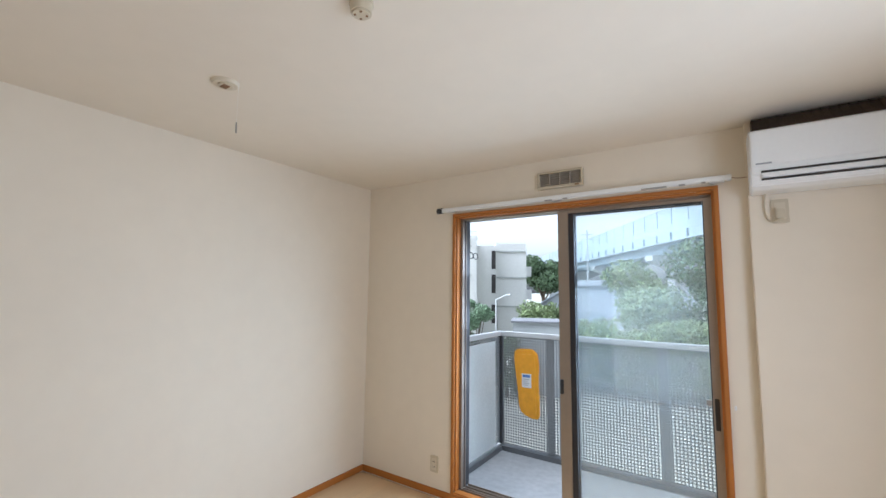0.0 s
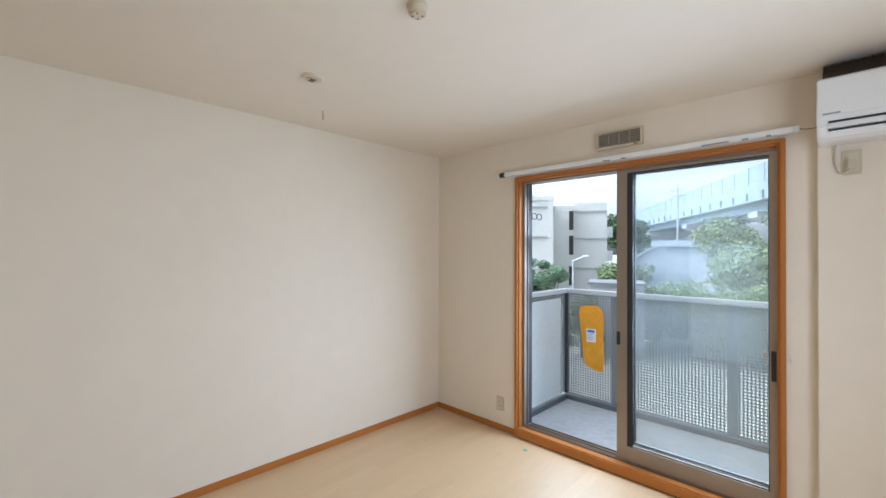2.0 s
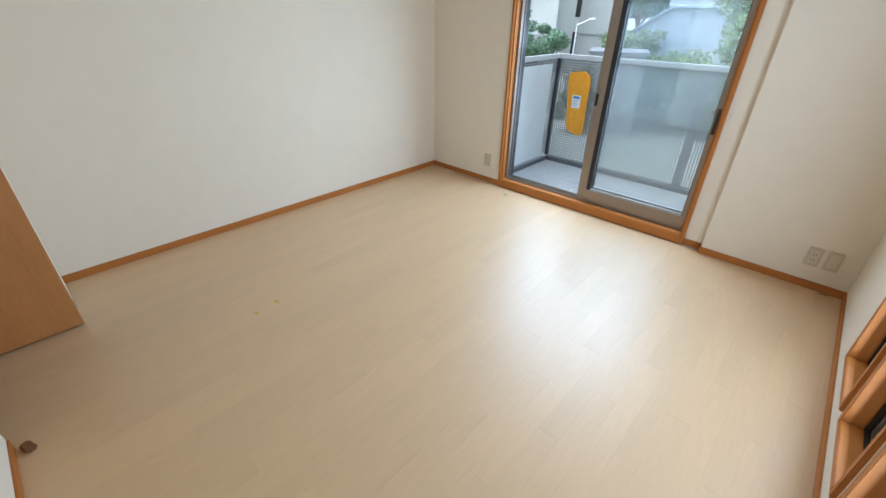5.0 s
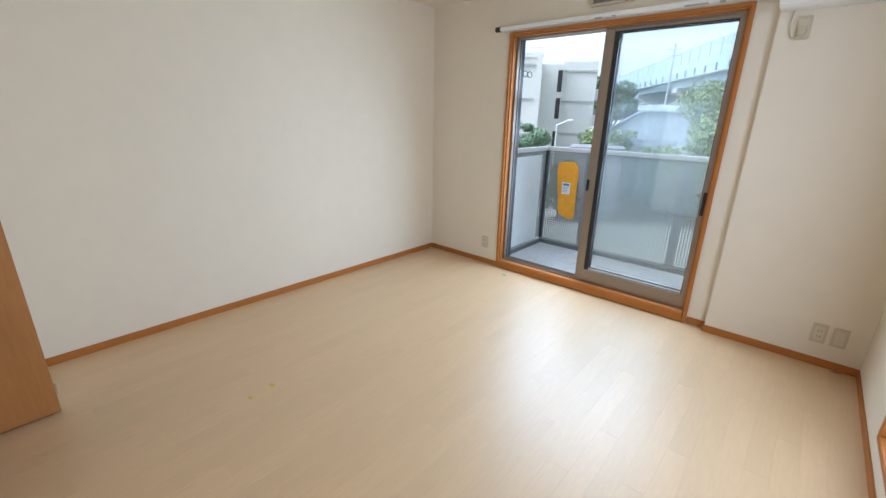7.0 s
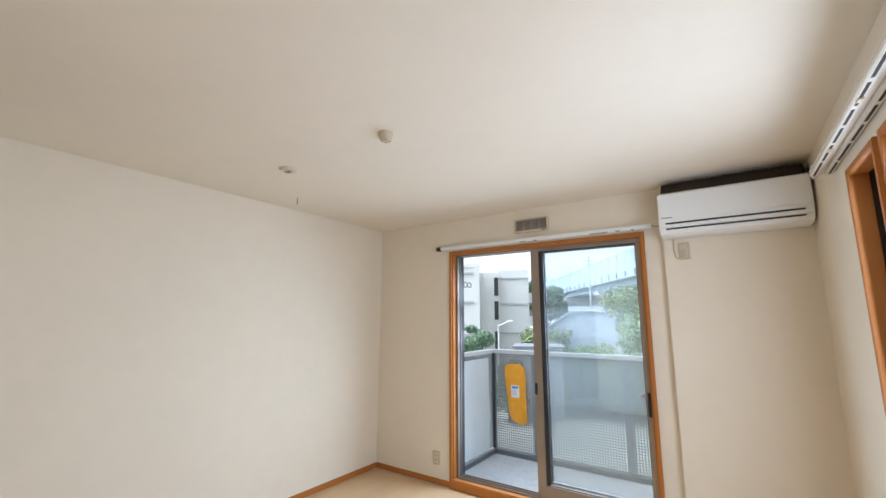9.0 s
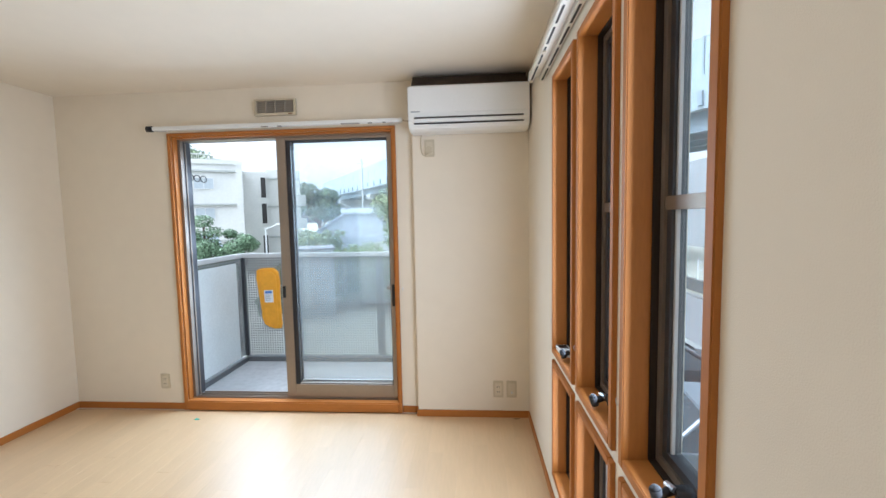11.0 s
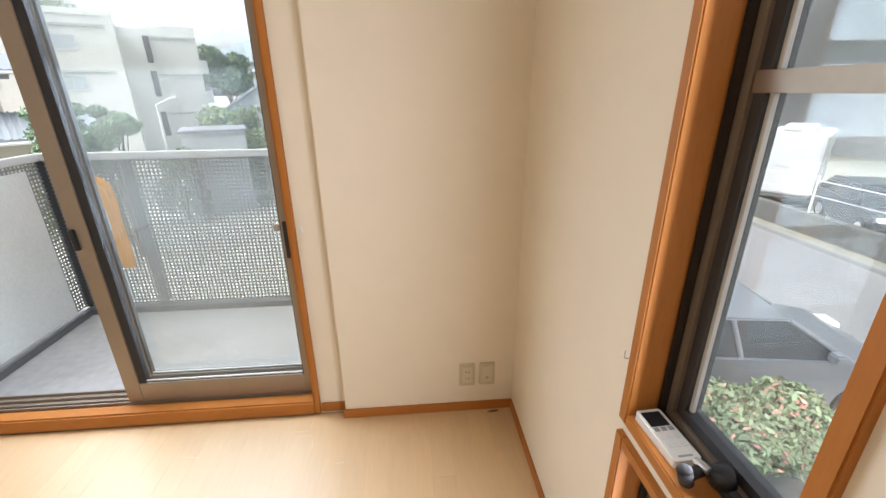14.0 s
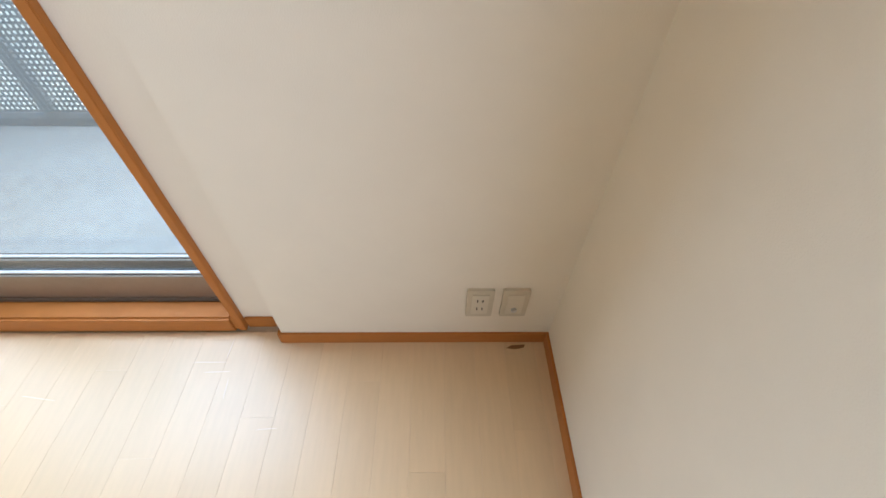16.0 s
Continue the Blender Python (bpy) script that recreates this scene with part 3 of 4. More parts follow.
# ---- balcony ----
BX0, BX1, BY1 = -1.835, 1.12, 3.80
setting("balcony_floor", B(BX0 - 0.1, BX1, 2.72, BY1 + 0.1, -0.25, -0.045), mat("balcony_coating", (0.40, 0.40, 0.395), 0.7, vary=0.16, scale=2.5, fine=18, bump=0.15, bump_scale=60), "pale grey coated balcony floor", "balcony floor")
setting("outer_wall", B(-6, -1.7, 2.722, 2.80, GROUND, 5.4), CONCRETE, "grey outer wall of the house", "wall")
setting("lower_storey", B(XL - 0.15, XR + 0.15, -2.55, 2.72, GROUND, -0.2), CONCRETE, "grey lower storey of the house", "wall")
rl = thing("balcony_railing", (0, 0, -0.045), "balcony railing of perforated metal sheet with pale top rail", "railing")
part("top_rail", B(BX0 - 0.035, BX1, BY1 - 0.022, BY1 + 0.04, 1.105, 1.15, bevel=0.006), RAIL_WHITE, rl, "pale metal top rail")
part("top_rail", B(BX0 - 0.035, BX0 + 0.022, 2.80, BY1 - 0.022, 1.105, 1.15, bevel=0.006), RAIL_WHITE, rl, "pale metal top rail")
part("side_sheet", B(BX0 + 0.004, BX0 + 0.008, 2.82, BY1 - 0.13, 0.06, 1.06), BALC_PANEL, rl, "frosted grey sheet inside the railing")
part("side_bottom_rail", B(BX0 - 0.02, BX0 + 0.045, 2.80, BY1 - 0.06, 0.0, 0.045, bevel=0.002), RAIL_GREY, rl)
part("bottom_rail", B(BX0, BX1, BY1 - 0.055, BY1 + 0.03, 0.0, 0.045, bevel=0.002), RAIL_GREY, rl)
part("end_panel", B(BX1 - 0.01, BX1, 2.725, BY1 - 0.06, 0.0, 1.105), BALC_PANEL, rl, "frosted grey end panel")
part("corner_post", B(BX0 - 0.02, BX0 + 0.022, BY1 - 0.018, BY1 + 0.03, 0.05, 1.105), ALU_DARK, rl)
for x in (-1.32, -0.36, 0.60):
    part("post", B(x - 0.032, x + 0.032, BY1 + 0.008, BY1 + 0.05, 0.05, 1.105, bevel=0.002), PERF, rl)
bm = bmesh.new()
P, W = 0.026, 0.0122
for i in range(int((BX1 - BX0) / P)):
    x = BX0 + 0.03 + i * P
    box(bm, x, x + W, BY1, BY1 + 0.003, 0.05, 1.105)
for i in range(int(1.055 / P) + 1):
    z = 0.05 + i * P
    box(bm, BX0, BX1, BY1 + 0.0006, BY1 + 0.0024, z, z + W)
part("perforated_panel", bm, PERF, rl, "dark perforated metal sheet")
bm = bmesh.new()
for i in range(int((BY1 - 2.82) / P)):
    y = 2.82 + i * P
    box(bm, BX0 - 0.003, BX0, y, y + W, 0.06, 1.105)
for i in range(int(1.045 / P) + 1):
    z = 0.06 + i * P
    box(bm, BX0 - 0.0024, BX0 - 0.0006, 2.82, BY1 - 0.02, z, z + W)
part("perforated_panel", bm, PERF, rl, "dark perforated metal sheet")

yl = thing("plastic_sled", pose(-1.525, BY1 - 0.035, 0.62, 0, -1, 0), "yellow plastic sheet sled hung on the perforated railing", "sled")
pts = [(-0.10, 0.33), (0.06, 0.335), (0.125, 0.29), (0.14, 0.18), (0.125, 0.02), (0.13, -0.16), (0.135, -0.27), (0.115, -0.315), (0.02, -0.315), (-0.03, -0.285), (-0.09, -0.27), (-0.12, -0.20), (-0.115, -0.05), (-0.145, 0.10), (-0.16, 0.24), (-0.155, 0.31)]
pts = [(p[0] * 0.84, p[1]) for p in pts]
bm = prism(bmesh.new(), pts, 1, -0.012, 0.012)
bmesh.ops.bevel(bm, geom=[e for e in bm.edges], offset=0.008, segments=2, affect="EDGES")
part("shell", bm, YELLOW, yl)
part("raised_band", prism(bmesh.new(), [(p[0] * 0.72 - 0.002, p[1] * 0.86) for p in pts], 1, -0.017, -0.010), YELLOW, yl)
lb = part("label_sheet", B(-0.055, 0.04, -0.0195, -0.0172, -0.03, 0.10), PAPER, yl, "white paper label with blue heading")
part("heading", B(-0.045, 0.03, -0.0205, -0.0194, 0.065, 0.09), BLUE, lb)
for i in range(4):
    part("text_bar", B(-0.045, 0.02 - 0.012 * (i % 2), -0.0205, -0.0194, 0.045 - 0.018 * i, 0.051 - 0.018 * i), GREYPRINT, lb)

lh = thing("laundry_bracket", (-1.745, 2.80, 1.82), "dark laundry pole bracket on the outer wall", "laundry bracket")
part("wall_plate", B(-0.02, 0.02, -0.004, 0.012, -0.10, 0.06, bevel=0.002), ALU_DARK, lh)
for k in range(4):
    bm = bmesh.new()
    for i in range(12):
        a, b = radians(30 * i), radians(30 * i + 30)
        rod(bm, (0, 0.06 + 0.085 * k + 0.04 * math.cos(a), 0.028 * math.sin(a)), (0, 0.06 + 0.085 * k + 0.04 * math.cos(b), 0.028 * math.sin(b)), 0.004, seg=6)
    part("ring", bm, ALU_DARK, lh)

# ---- outside ----
YARD = mat("yard_concrete", (0.20, 0.20, 0.19), 0.9, vary=0.15, scale=0.8, fine=12, bump=0.2, bump_scale=40)
ASPHALT = mat("asphalt", (0.16, 0.16, 0.16), 0.9, vary=0.15, scale=0.6, fine=12, bump=0.04, bump_scale=40)
EARTH = mat("ground", (0.33, 0.33, 0.28), 0.95, vary=0.25, scale=0.3, fine=4, bump=0.3, bump_scale=10)
RENDER = mat("beige_render", (0.62, 0.61, 0.57), 0.85, vary=0.06, scale=0.5, fine=5, bump=0.1, bump_scale=30)
RENDER_G = mat("grey_render", (0.40, 0.41, 0.38), 0.85, vary=0.06, scale=0.5, fine=5, bump=0.1)
WHITE_W = mat("white_siding", (0.42, 0.43, 0.43), 0.7, vary=0.05, scale=1)
ROOF = mat("grey_roof", (0.33, 0.36, 0.39), 0.5, vary=0.1, scale=1)
ROOF_TILE = mat("roof_tile", (0.24, 0.27, 0.29), 0.8, spec=0.2, vary=0.12, scale=1, per_object=0.1)
BARRIER = mat("noise_barrier", (0.33, 0.385, 0.42), 0.5, vary=0.05, scale=0.3)
VIA = mat("viaduct_concrete", (0.42, 0.43, 0.43), 0.85, vary=0.12, scale=0.2, fine=2)
STEELBEAM = mat("viaduct_steel", (0.24, 0.29, 0.33), 0.6, vary=0.08, scale=0.3)
BARK = mat("bark", (0.12, 0.085, 0.06), 0.9, vary=0.2, scale=3, bump=0.4, bump_scale=20)
LEAF = mat("leaf", (0.085, 0.13, 0.055), 0.65, vary=0.2, scale=1.5, bump=0.0, per_island=0.45)
LEAF_L = mat("pale_leaf", (0.185, 0.235, 0.10), 0.65, vary=0.2, scale=1.5, bump=0.0, per_island=0.4)
PINE = mat("pine_needles", (0.16, 0.235, 0.135), 0.6, vary=0.2, scale=1.5, bump=0.0, per_island=0.5)
# foliage green paled to carry the distance haze over the hill
LEAF_H = mat("hazed_hill_leaf", (0.19, 0.235, 0.13), 0.7, vary=0.25, scale=0.3, bump=0.0, per_island=0.4)
LEAF_B = mat("bush_leaf", (0.21, 0.27, 0.15), 0.55, vary=0.2, scale=2, bump=0.0, per_island=0.4)
LEAF_R = mat("red_leaf", (0.52, 0.26, 0.20), 0.6, vary=0.2, bump=0.0, per_island=0.3)
WINGLASS = mat("pale_window_glass", (0.44, 0.47, 0.49), 0.1, vary=0.1, bump=0.0)
PAINT = mat("grey_car_paint", (0.30, 0.32, 0.35), 0.3, 0.7, vary=0.02, bump=0.0)
CARGLASS = mat("car_glass", (0.03, 0.035, 0.04), 0.06, bump=0.0)
TYRE = mat("tyre", (0.03, 0.03, 0.03), 0.8)
RED = mat("red_lens", (0.4, 0.03, 0.03), 0.2)
DARKWALL = mat("dark_stone", (0.09, 0.09, 0.085), 0.9, vary=0.25, scale=2, fine=10)
HOUSEWALL = mat("house_plaster", (0.50, 0.47, 0.40), 0.85, vary=0.06)

ground_bm = bmesh.new()
bmesh.ops.create_grid(ground_bm, x_segments=24, y_segments=24, size=900, matrix=Matrix.Translation((0, 0, GROUND)))
setting("ground", ground_bm, EARTH, "earth and grass round the houses", "ground")
setting("road", B(8.0, 12.0, -60, 40, GROUND, GROUND + 0.03), ASPHALT, "pale grey asphalt street beside the house", "road")
setting("pavement", B(1.2, 8.0, -20, 14, GROUND, GROUND + 0.02), YARD, "pale concrete parking yard", "pavement")
setting("kerb", B(12.0, 12.25, -60, 40, GROUND, GROUND + 0.14, bevel=0.02), YARD, "concrete kerb along the street", "kerb")

rng = np.random.default_rng(7)


def leaves(name, material, blobs, count, size, parent=None, label="", flat=0.75):
    """Many small leaf cards spread through round clumps (centre, radius)."""
    blobs = [(np.array(c, float), r) for c, r in blobs]
    wts = np.array([r ** 2 for _, r in blobs])
    pick = rng.choice(len(blobs), count, p=wts / wts.sum())
    d = rng.normal(size=(count, 3))
    d /= np.linalg.norm(d, axis=1)[:, None]
    rad = np.array([blobs[i][1] for i in pick]) * (0.45 + 0.6 * rng.random(count) ** 0.6)
    c = np.array([blobs[i][0] for i in pick]) + d * rad[:, None] * np.array([1, 1, flat])
    n = d + rng.normal(size=(count, 3)) * 0.7
    n /= np.linalg.norm(n, axis=1)[:, None]
    u = np.cross(n, rng.normal(size=(count, 3)))
    u /= np.linalg.norm(u, axis=1)[:, None] + 1e-9
    v = np.cross(n, u)
    s = (size * (0.6 + 0.8 * rng.random(count)))[:, None]
    quad = np.stack([c - u * s, c + v * s * 0.45, c + u * s, c - v * s * 0.45], 1).reshape(-1, 3)
    me = bpy.data.meshes.new(name)
    me.from_pydata(quad.tolist(), [], np.arange(count * 4).reshape(-1, 4).tolist())
    me.materials.append(material)
    ob = new(name, me)
    ob.parent = parent
    if label:
        ob["label"] = label
    return ob


def tree(at, height, crown_r, material, count, size, label, trunk_r=0.12, low=0.45, category="tree", name="tree", squash=0.8, lean=1.0):
    t = thing(name, (at[0], at[1], GROUND), label, category)
    bm = R((0, 0, 0), (0, 0, height * low), trunk_r, trunk_r * 0.7, seg=10)
    blobs = []
    zc = height - crown_r * squash
    for i in range(9):
        a = 2.4 * i + rng.random()
        rr = crown_r * (0.25 + 0.5 * rng.random())
        c = (rr * math.cos(a) * lean, rr * math.sin(a), zc + crown_r * squash * (rng.random() - 0.5) * 1.2)
        blobs.append((c, crown_r * (0.3 + 0.25 * rng.random())))
        rod(bm, (0, 0, height * low * (0.7 + 0.03 * i)), c, trunk_r * 0.4, trunk_r * 0.1, seg=6)
    blobs.append(((0, 0, zc), crown_r * 0.6))
    if category == "shrub":
        for i in range(12):
            a = 1.7 * i
            blobs.append(((crown_r * 0.7 * math.cos(a), crown_r * 0.7 * math.sin(a), height * (0.15 + 0.04 * i)), crown_r * 0.42))
        count = int(count * 1.8)
    part("trunk", bm, BARK, t)
    leaves("crown", material, blobs, count, size, t)
    return t


def house_window(parent, m, w, h):
    """A window with frame, set in a wall; m places it, looking along -y."""
    f = part("window", B(-w / 2 - 0.05, w / 2 + 0.05, -0.04, 0.06, -h / 2 - 0.05, -h / 2, bevel=0.0), RAIL_WHITE, parent)
    f.matrix_local = m
    for q in ((-w / 2 - 0.05, w / 2 + 0.05, h / 2, h / 2 + 0.05), (-w / 2 - 0.05, -w / 2, -h / 2, h / 2), (w / 2, w / 2 + 0.05, -h / 2, h / 2), (-0.02, 0.02, -h / 2, h / 2)):
        part("window_frame", B(q[0], q[1], -0.04, 0.06, q[2], q[3]), RAIL_WHITE, f)
    part("pane", B(-w / 2, 0 - 0.02, -0.005, 0.005, -h / 2, h / 2), WINGLASS, f)
    part("pane", B(0.02, w / 2, -0.015, -0.005, -h / 2, h / 2), WINGLASS, f)


# three-storey flats: local x along the front, y away from the viewer, z from the ground
flats = thing("apartment_building", pose(-18.1, 32.3, GROUND, 0, 0, 29), "beige rendered three-storey apartment building with roof fence", "building")
TOP = 9.05
part("wall", B(-8.2, 0, 0, 9, 0, TOP), RENDER, flats)
part("wing_wall", B(1.9, 5.0, 5, 12, 0, TOP + 0.2), RENDER, flats)
part("link_wall", B(0, 1.9, 3.4, 9, 0, TOP - 0.2), RENDER, flats)
part("parapet", B(-8.3, 0.1, -0.1, 0.15, TOP - 0.05, TOP + 0.3), RENDER, flats)
for x0, x1 in ((-8.25, -7.6), (-5.15, -4.55), (-0.45, 0.02)):
    part("pilaster", B(x0, x1, -0.28, -0.003, 0, TOP + 0.1), RENDER, flats)
for z in (2.9, 5.8, 8.45):
    part("floor_band", B(-8.2, 0, -0.14, -0.002, z - 0.08, z + 0.06), RENDER_G, flats)
    part("floor_band", B(2.0, 5.0, 4.88, 4.998, z - 0.1, z + 0.05), RENDER_G, flats)
for z in (2.2, 5.1, 7.45):
    house_window(flats, pose(-2.75, -0.02, z), 1.3, 0.8)
    house_window(flats, pose(-6.55, -0.02, z + 0.05), 0.55, 0.55)
    part("balcony", B(5.0, 5.6, 5.8, 10.5, z - 1.5, z - 0.5), RENDER, flats)
    house_window(flats, pose(5.02, 8, z + 0.2, 0, 0, 90), 2.0, 1.4)
    part("stair_opening", B(1.45, 1.85, 3.36, 3.398, z - 0.9, z + 0.9), DARK, flats)
for i in range(54):
    part("fence_post", B(-8.0 + 0.15 * i, -7.972 + 0.15 * i, 0.5, 0.53, TOP, TOP + 0.75), RENDER, flats)
part("fence_rail", B(-8.1, 0, 0.48, 0.56, TOP + 0.75, TOP + 0.80), RENDER, flats)

# wooded hill behind the flats
HX, HY, HW, HD, HH = -97, 90, 52, 40, 28
hill = bmesh.new()
bmesh.ops.create_uvsphere(hill, u_segments=48, v_segments=24, radius=1, matrix=Matrix.Translation((HX, HY, GROUND - 3)) @ Matrix.Diagonal((HW, HD, HH - 2, 1)))
hl = setting("hill", hill, mat("hill_green", (0.12, 0.16, 0.09), 0.9, vary=0.3, scale=0.3, fine=1.5), "wooded hill behind the apartment building", "hill", True)
hb = []
for i in range(420):
    a, e = -rng.random() * 3.6 + 0.6, math.acos(rng.random())
    hb.append(((HX + HW * math.sin(e) * math.cos(a), HY + HD * math.sin(e) * math.sin(a), GROUND - 3 + HH * math.cos(e)), 2.2 + 2.2 * rng.random()))
tagged(leaves("hill_woods", LEAF_H, hb, 60000, 0.42), "dense green woods on the hill", "woods", kind="stuff")

# neighbouring house with tiled roofs
nh = thing("house", pose(-15.1, 19.1, GROUND, 0, 0, 42), "two-storey plastered house with grey tiled eaves", "house")
part("wall", B(-9, 0, 0, 7, 0, 5.2), HOUSEWALL, nh)
part("upper_roof", prism(bmesh.new(), [(-0.8, 5.15), (-0.8, 5.27), (3.5, 6.1), (7.8, 5.27), (7.8, 5.15), (3.5, 5.95)], 0, -9.8, 0.8), ROOF_TILE, nh)
part("lower_roof", prism(bmesh.new(), [(-2.6, 2.75), (-2.6, 2.9), (0, 3.75), (0, 3.55)], 0, -9.5, 2.6), ROOF_TILE, nh)
part("lower_wall", B(-9, 1.8, -1.9, -0.002, 0, 2.95), HOUSEWALL, nh)
for i in range(46):
    x = -9.4 + 0.225 * i
    part("tile_rib", prism(bmesh.new(), [(-2.62, 2.9), (-2.62, 2.935), (-0.02, 3.795), (-0.02, 3.76)], 0, x, x + 0.07), ROOF_TILE, nh)
    part("tile_rib", prism(bmesh.new(), [(-0.82, 5.27), (-0.82, 5.30), (3.5, 6.13), (3.5, 6.1)], 0, x, x + 0.07), ROOF_TILE, nh)
part("gutter", R((-9.8, -0.85, 5.16), (0.85, -0.85, 5.16), 0.06), RAIL_WHITE, nh)
part("gutter", R((-9.5, -2.68, 2.76), (2.6, -2.68, 2.76), 0.06), RAIL_WHITE, nh)
for x in (-1.4, -4.5):
    house_window(nh, pose(x, -0.02, 4.3), 1.5, 1.0)
    house_window(nh, pose(x, -1.92, 1.6), 1.5, 1.1)

# garden shed, metal hall, walls
SHED_ROOF = mat("shed_roof", (0.17, 0.17, 0.18), 0.6)
gs = thing("storage_shed", pose(-6.6, 17.2, GROUND, 0, 0, 22), "white storage shed with flat roof", "shed")
part("wall", B(-1.05, 1.05, 0, 2, 0, 3.05), WHITE_W, gs)
part("roof", B(-1.13, 1.13, -0.2, 2.1, 3.05, 3.13), SHED_ROOF, gs)
for x in (-0.68, 0.0, 0.68):
    part("door", B(x - 0.32, x + 0.32, -0.03, 0, 0.2, 2.9), WHITE_W, gs)
hall = thing("metal_hall", pose(-10.3, 39.5, GROUND, 0, 0, 14), "low grey metal hall with gabled roof", "building")
part("wall", prism(bmesh.new(), [(-4.2, 0), (4.2, 0), (4.2, 3.2), (1.6, 4.9), (-1.6, 4.9), (-4.2, 3.2)], 1, 0, 10), mat("grey_metal_wall", (0.40, 0.42, 0.46), 0.6, vary=0.05), hall)
part("roof", prism(bmesh.new(), [(-4.5, 3.05), (-4.5, 3.2), (-1.7, 5.05), (1.7, 5.05), (4.5, 3.2), (4.5, 3.05), (1.6, 4.92), (-1.6, 4.92)], 1, -0.3, 10.3), ROOF, hall)
part("roof_monitor", B(-1.9, 1.9, -0.1, 10, 5.05, 5.5), mat("pale_ridge", (0.5, 0.52, 0.56), 0.6), hall)
part("door", B(-1.6, 1.6, -0.05, 0, 0, 2.6), ROOF, hall)
setting("garden_wall", B(-7, 14, 31, 31.2, GROUND, -0.35), WHITE_W, "white garden wall behind the shrubs", "wall")



def pine(at, height, label):
    """A trimmed garden pine: a bent trunk with flat pads of needles."""
    t = thing("pine_tree", (at[0], at[1], GROUND), label, "tree")
    bm = R((0, 0, 0), (0.12, 0, height * 0.45), 0.11, 0.08, seg=10)
    rod(bm, (0.12, 0, height * 0.45), (0.0, 0.05, height * 0.95), 0.08, 0.03, seg=8)
    pads = [((0.0, 0.0, height - 0.12), 0.34), ((0.30, 0.1, height - 0.48), 0.30), ((-0.32, -0.1, height - 0.55), 0.36)]
    for i in range(17):
        a, k = 2.4 * i + 0.5, i / 17
        r = (0.25 + 0.52 * k) * (0.75 + 0.4 * rng.random())
        pads.append(((r * math.cos(a), r * math.sin(a), height - 0.75 - 1.15 * k - 0.15 * rng.random()), 0.30 + 0.18 * rng.random()))
    for c, _ in pads:
        rod(bm, (0.05, 0, c[2] - 0.25), (c[0], c[1], c[2] - 0.05), 0.03, 0.012, seg=6)
    part("trunk", bm, BARK, t)
    leaves("crown", PINE, pads, 15000, 0.038, t, flat=0.62)
    return t


pine((-8.0, 12.2), 4.5, "layered garden pine beside the neighbouring house")
tree((-7.2, 12.6), 4.3, 0.62, PINE, 9000, 0.035, "dense dark green garden tree", 0.08, 0.4, squash=1.3)
tree((-7.6, 16.2), 2.7, 0.8, LEAF, 2200, 0.07, "round dark green shrub near the shed", 0.07, 0.3, "shrub", "shrub")
tree((-9.4, 14.0), 2.2, 1.0, LEAF_L, 2000, 0.08, "pale green shrub in the garden", 0.06, 0.3, "shrub", "shrub")
tree((-18.8, 51), 9.3, 3.2, LEAF, 10000, 0.20, "large round tree beside the viaduct", 0.3, 0.45)
tree((-3.2, 26), 7.2, 2.8, LEAF_L, 11000, 0.11, "broad tree with airy green crown", 0.14, 0.35, squash=1.15)
tree((0.4, 24), 7.8, 3.0, LEAF, 11000, 0.11, "broad tree with airy green crown", 0.14, 0.35, squash=1.15)
for i, x in enumerate((-6.6, -5.2, -3.9, -2.5, -1.1, 0.4, 1.9)):
    tree((x, 19.8 + 0.7 * math.sin(2.1 * i)), 3.3 + 0.35 * math.sin(3.3 * i), 1.25, LEAF_L, 3400, 0.07, "pale green overgrown shrub below the balcony", 0.06, 0.3, "shrub", "shrub")
for p in ((-13.2, 33), (-11.8, 30.5), (-13.0, 38)):
    tree(p, 3.6, 1.3, LEAF_L, 1200, 0.14, "green shrub before the apartment building", 0.07, 0.3, "shrub", "shrub")

lamp = thing("street_lamp", (-11.2, 22.4, GROUND), "slim pale street lamp post", "street lamp")
part("pole", R((0, 0, 0), (0, 0, 3.95), 0.06, 0.04), RAIL_WHITE, lamp)
part("arm", R((0, 0, 3.9), (0.75, 0, 4.2), 0.03), RAIL_WHITE, lamp)
part("head", B(0.6, 1.0, -0.07, 0.07, 4.15, 4.25, bevel=0.02), RAIL_WHITE, lamp)
up = thing("utility_pole", (-15.0, 58, GROUND), "grey concrete utility pole with crossarms", "utility pole")
part("pole", R((0, 0, 0), (0, 0, 13), 0.17, 0.11), VIA, up)
for z in (11.6, 12.3):
    part("crossarm", B(-0.8, 0.8, -0.05, 0.05, z, z + 0.1), STEELBEAM, up)

# elevated road: local x along it
ax, ay = -37.0, 114.0
dirx, diry = 0.535, -0.845
ang = math.degrees(math.atan2(diry, dirx))
via = thing("viaduct", pose(ax, ay, 0, 0, 0, ang), "elevated motorway with blue-grey noise barrier on concrete piers", "viaduct")
L = 190
part("deck", B(-40, L, 0, 11, 8.6, 9.8), VIA, via)
for y in (1.0, 4, 7, 10):
    part("girder", B(-40, L, y - 0.25, y + 0.25, 7.2, 8.6), STEELBEAM, via)
part("parapet", B(-40, L, -0.3, 0.0, 8.5, 10.8), BARRIER, via, "pale blue-grey parapet")
for i in range(57):
    x = -40 + 4.0 * i
    part("barrier_panel", B(x + 0.08, x + 3.92, -0.16, -0.10, 10.8, 13.3), BARRIER, via)
    part("barrier_post", B(x - 0.05, x + 0.05, -0.22, -0.05, 10.8, 13.35), STEELBEAM, via)
    part("bracket", B(x - 0.15, x + 0.15, -0.55, -0.3, 8.7, 9.7), STEELBEAM, via)
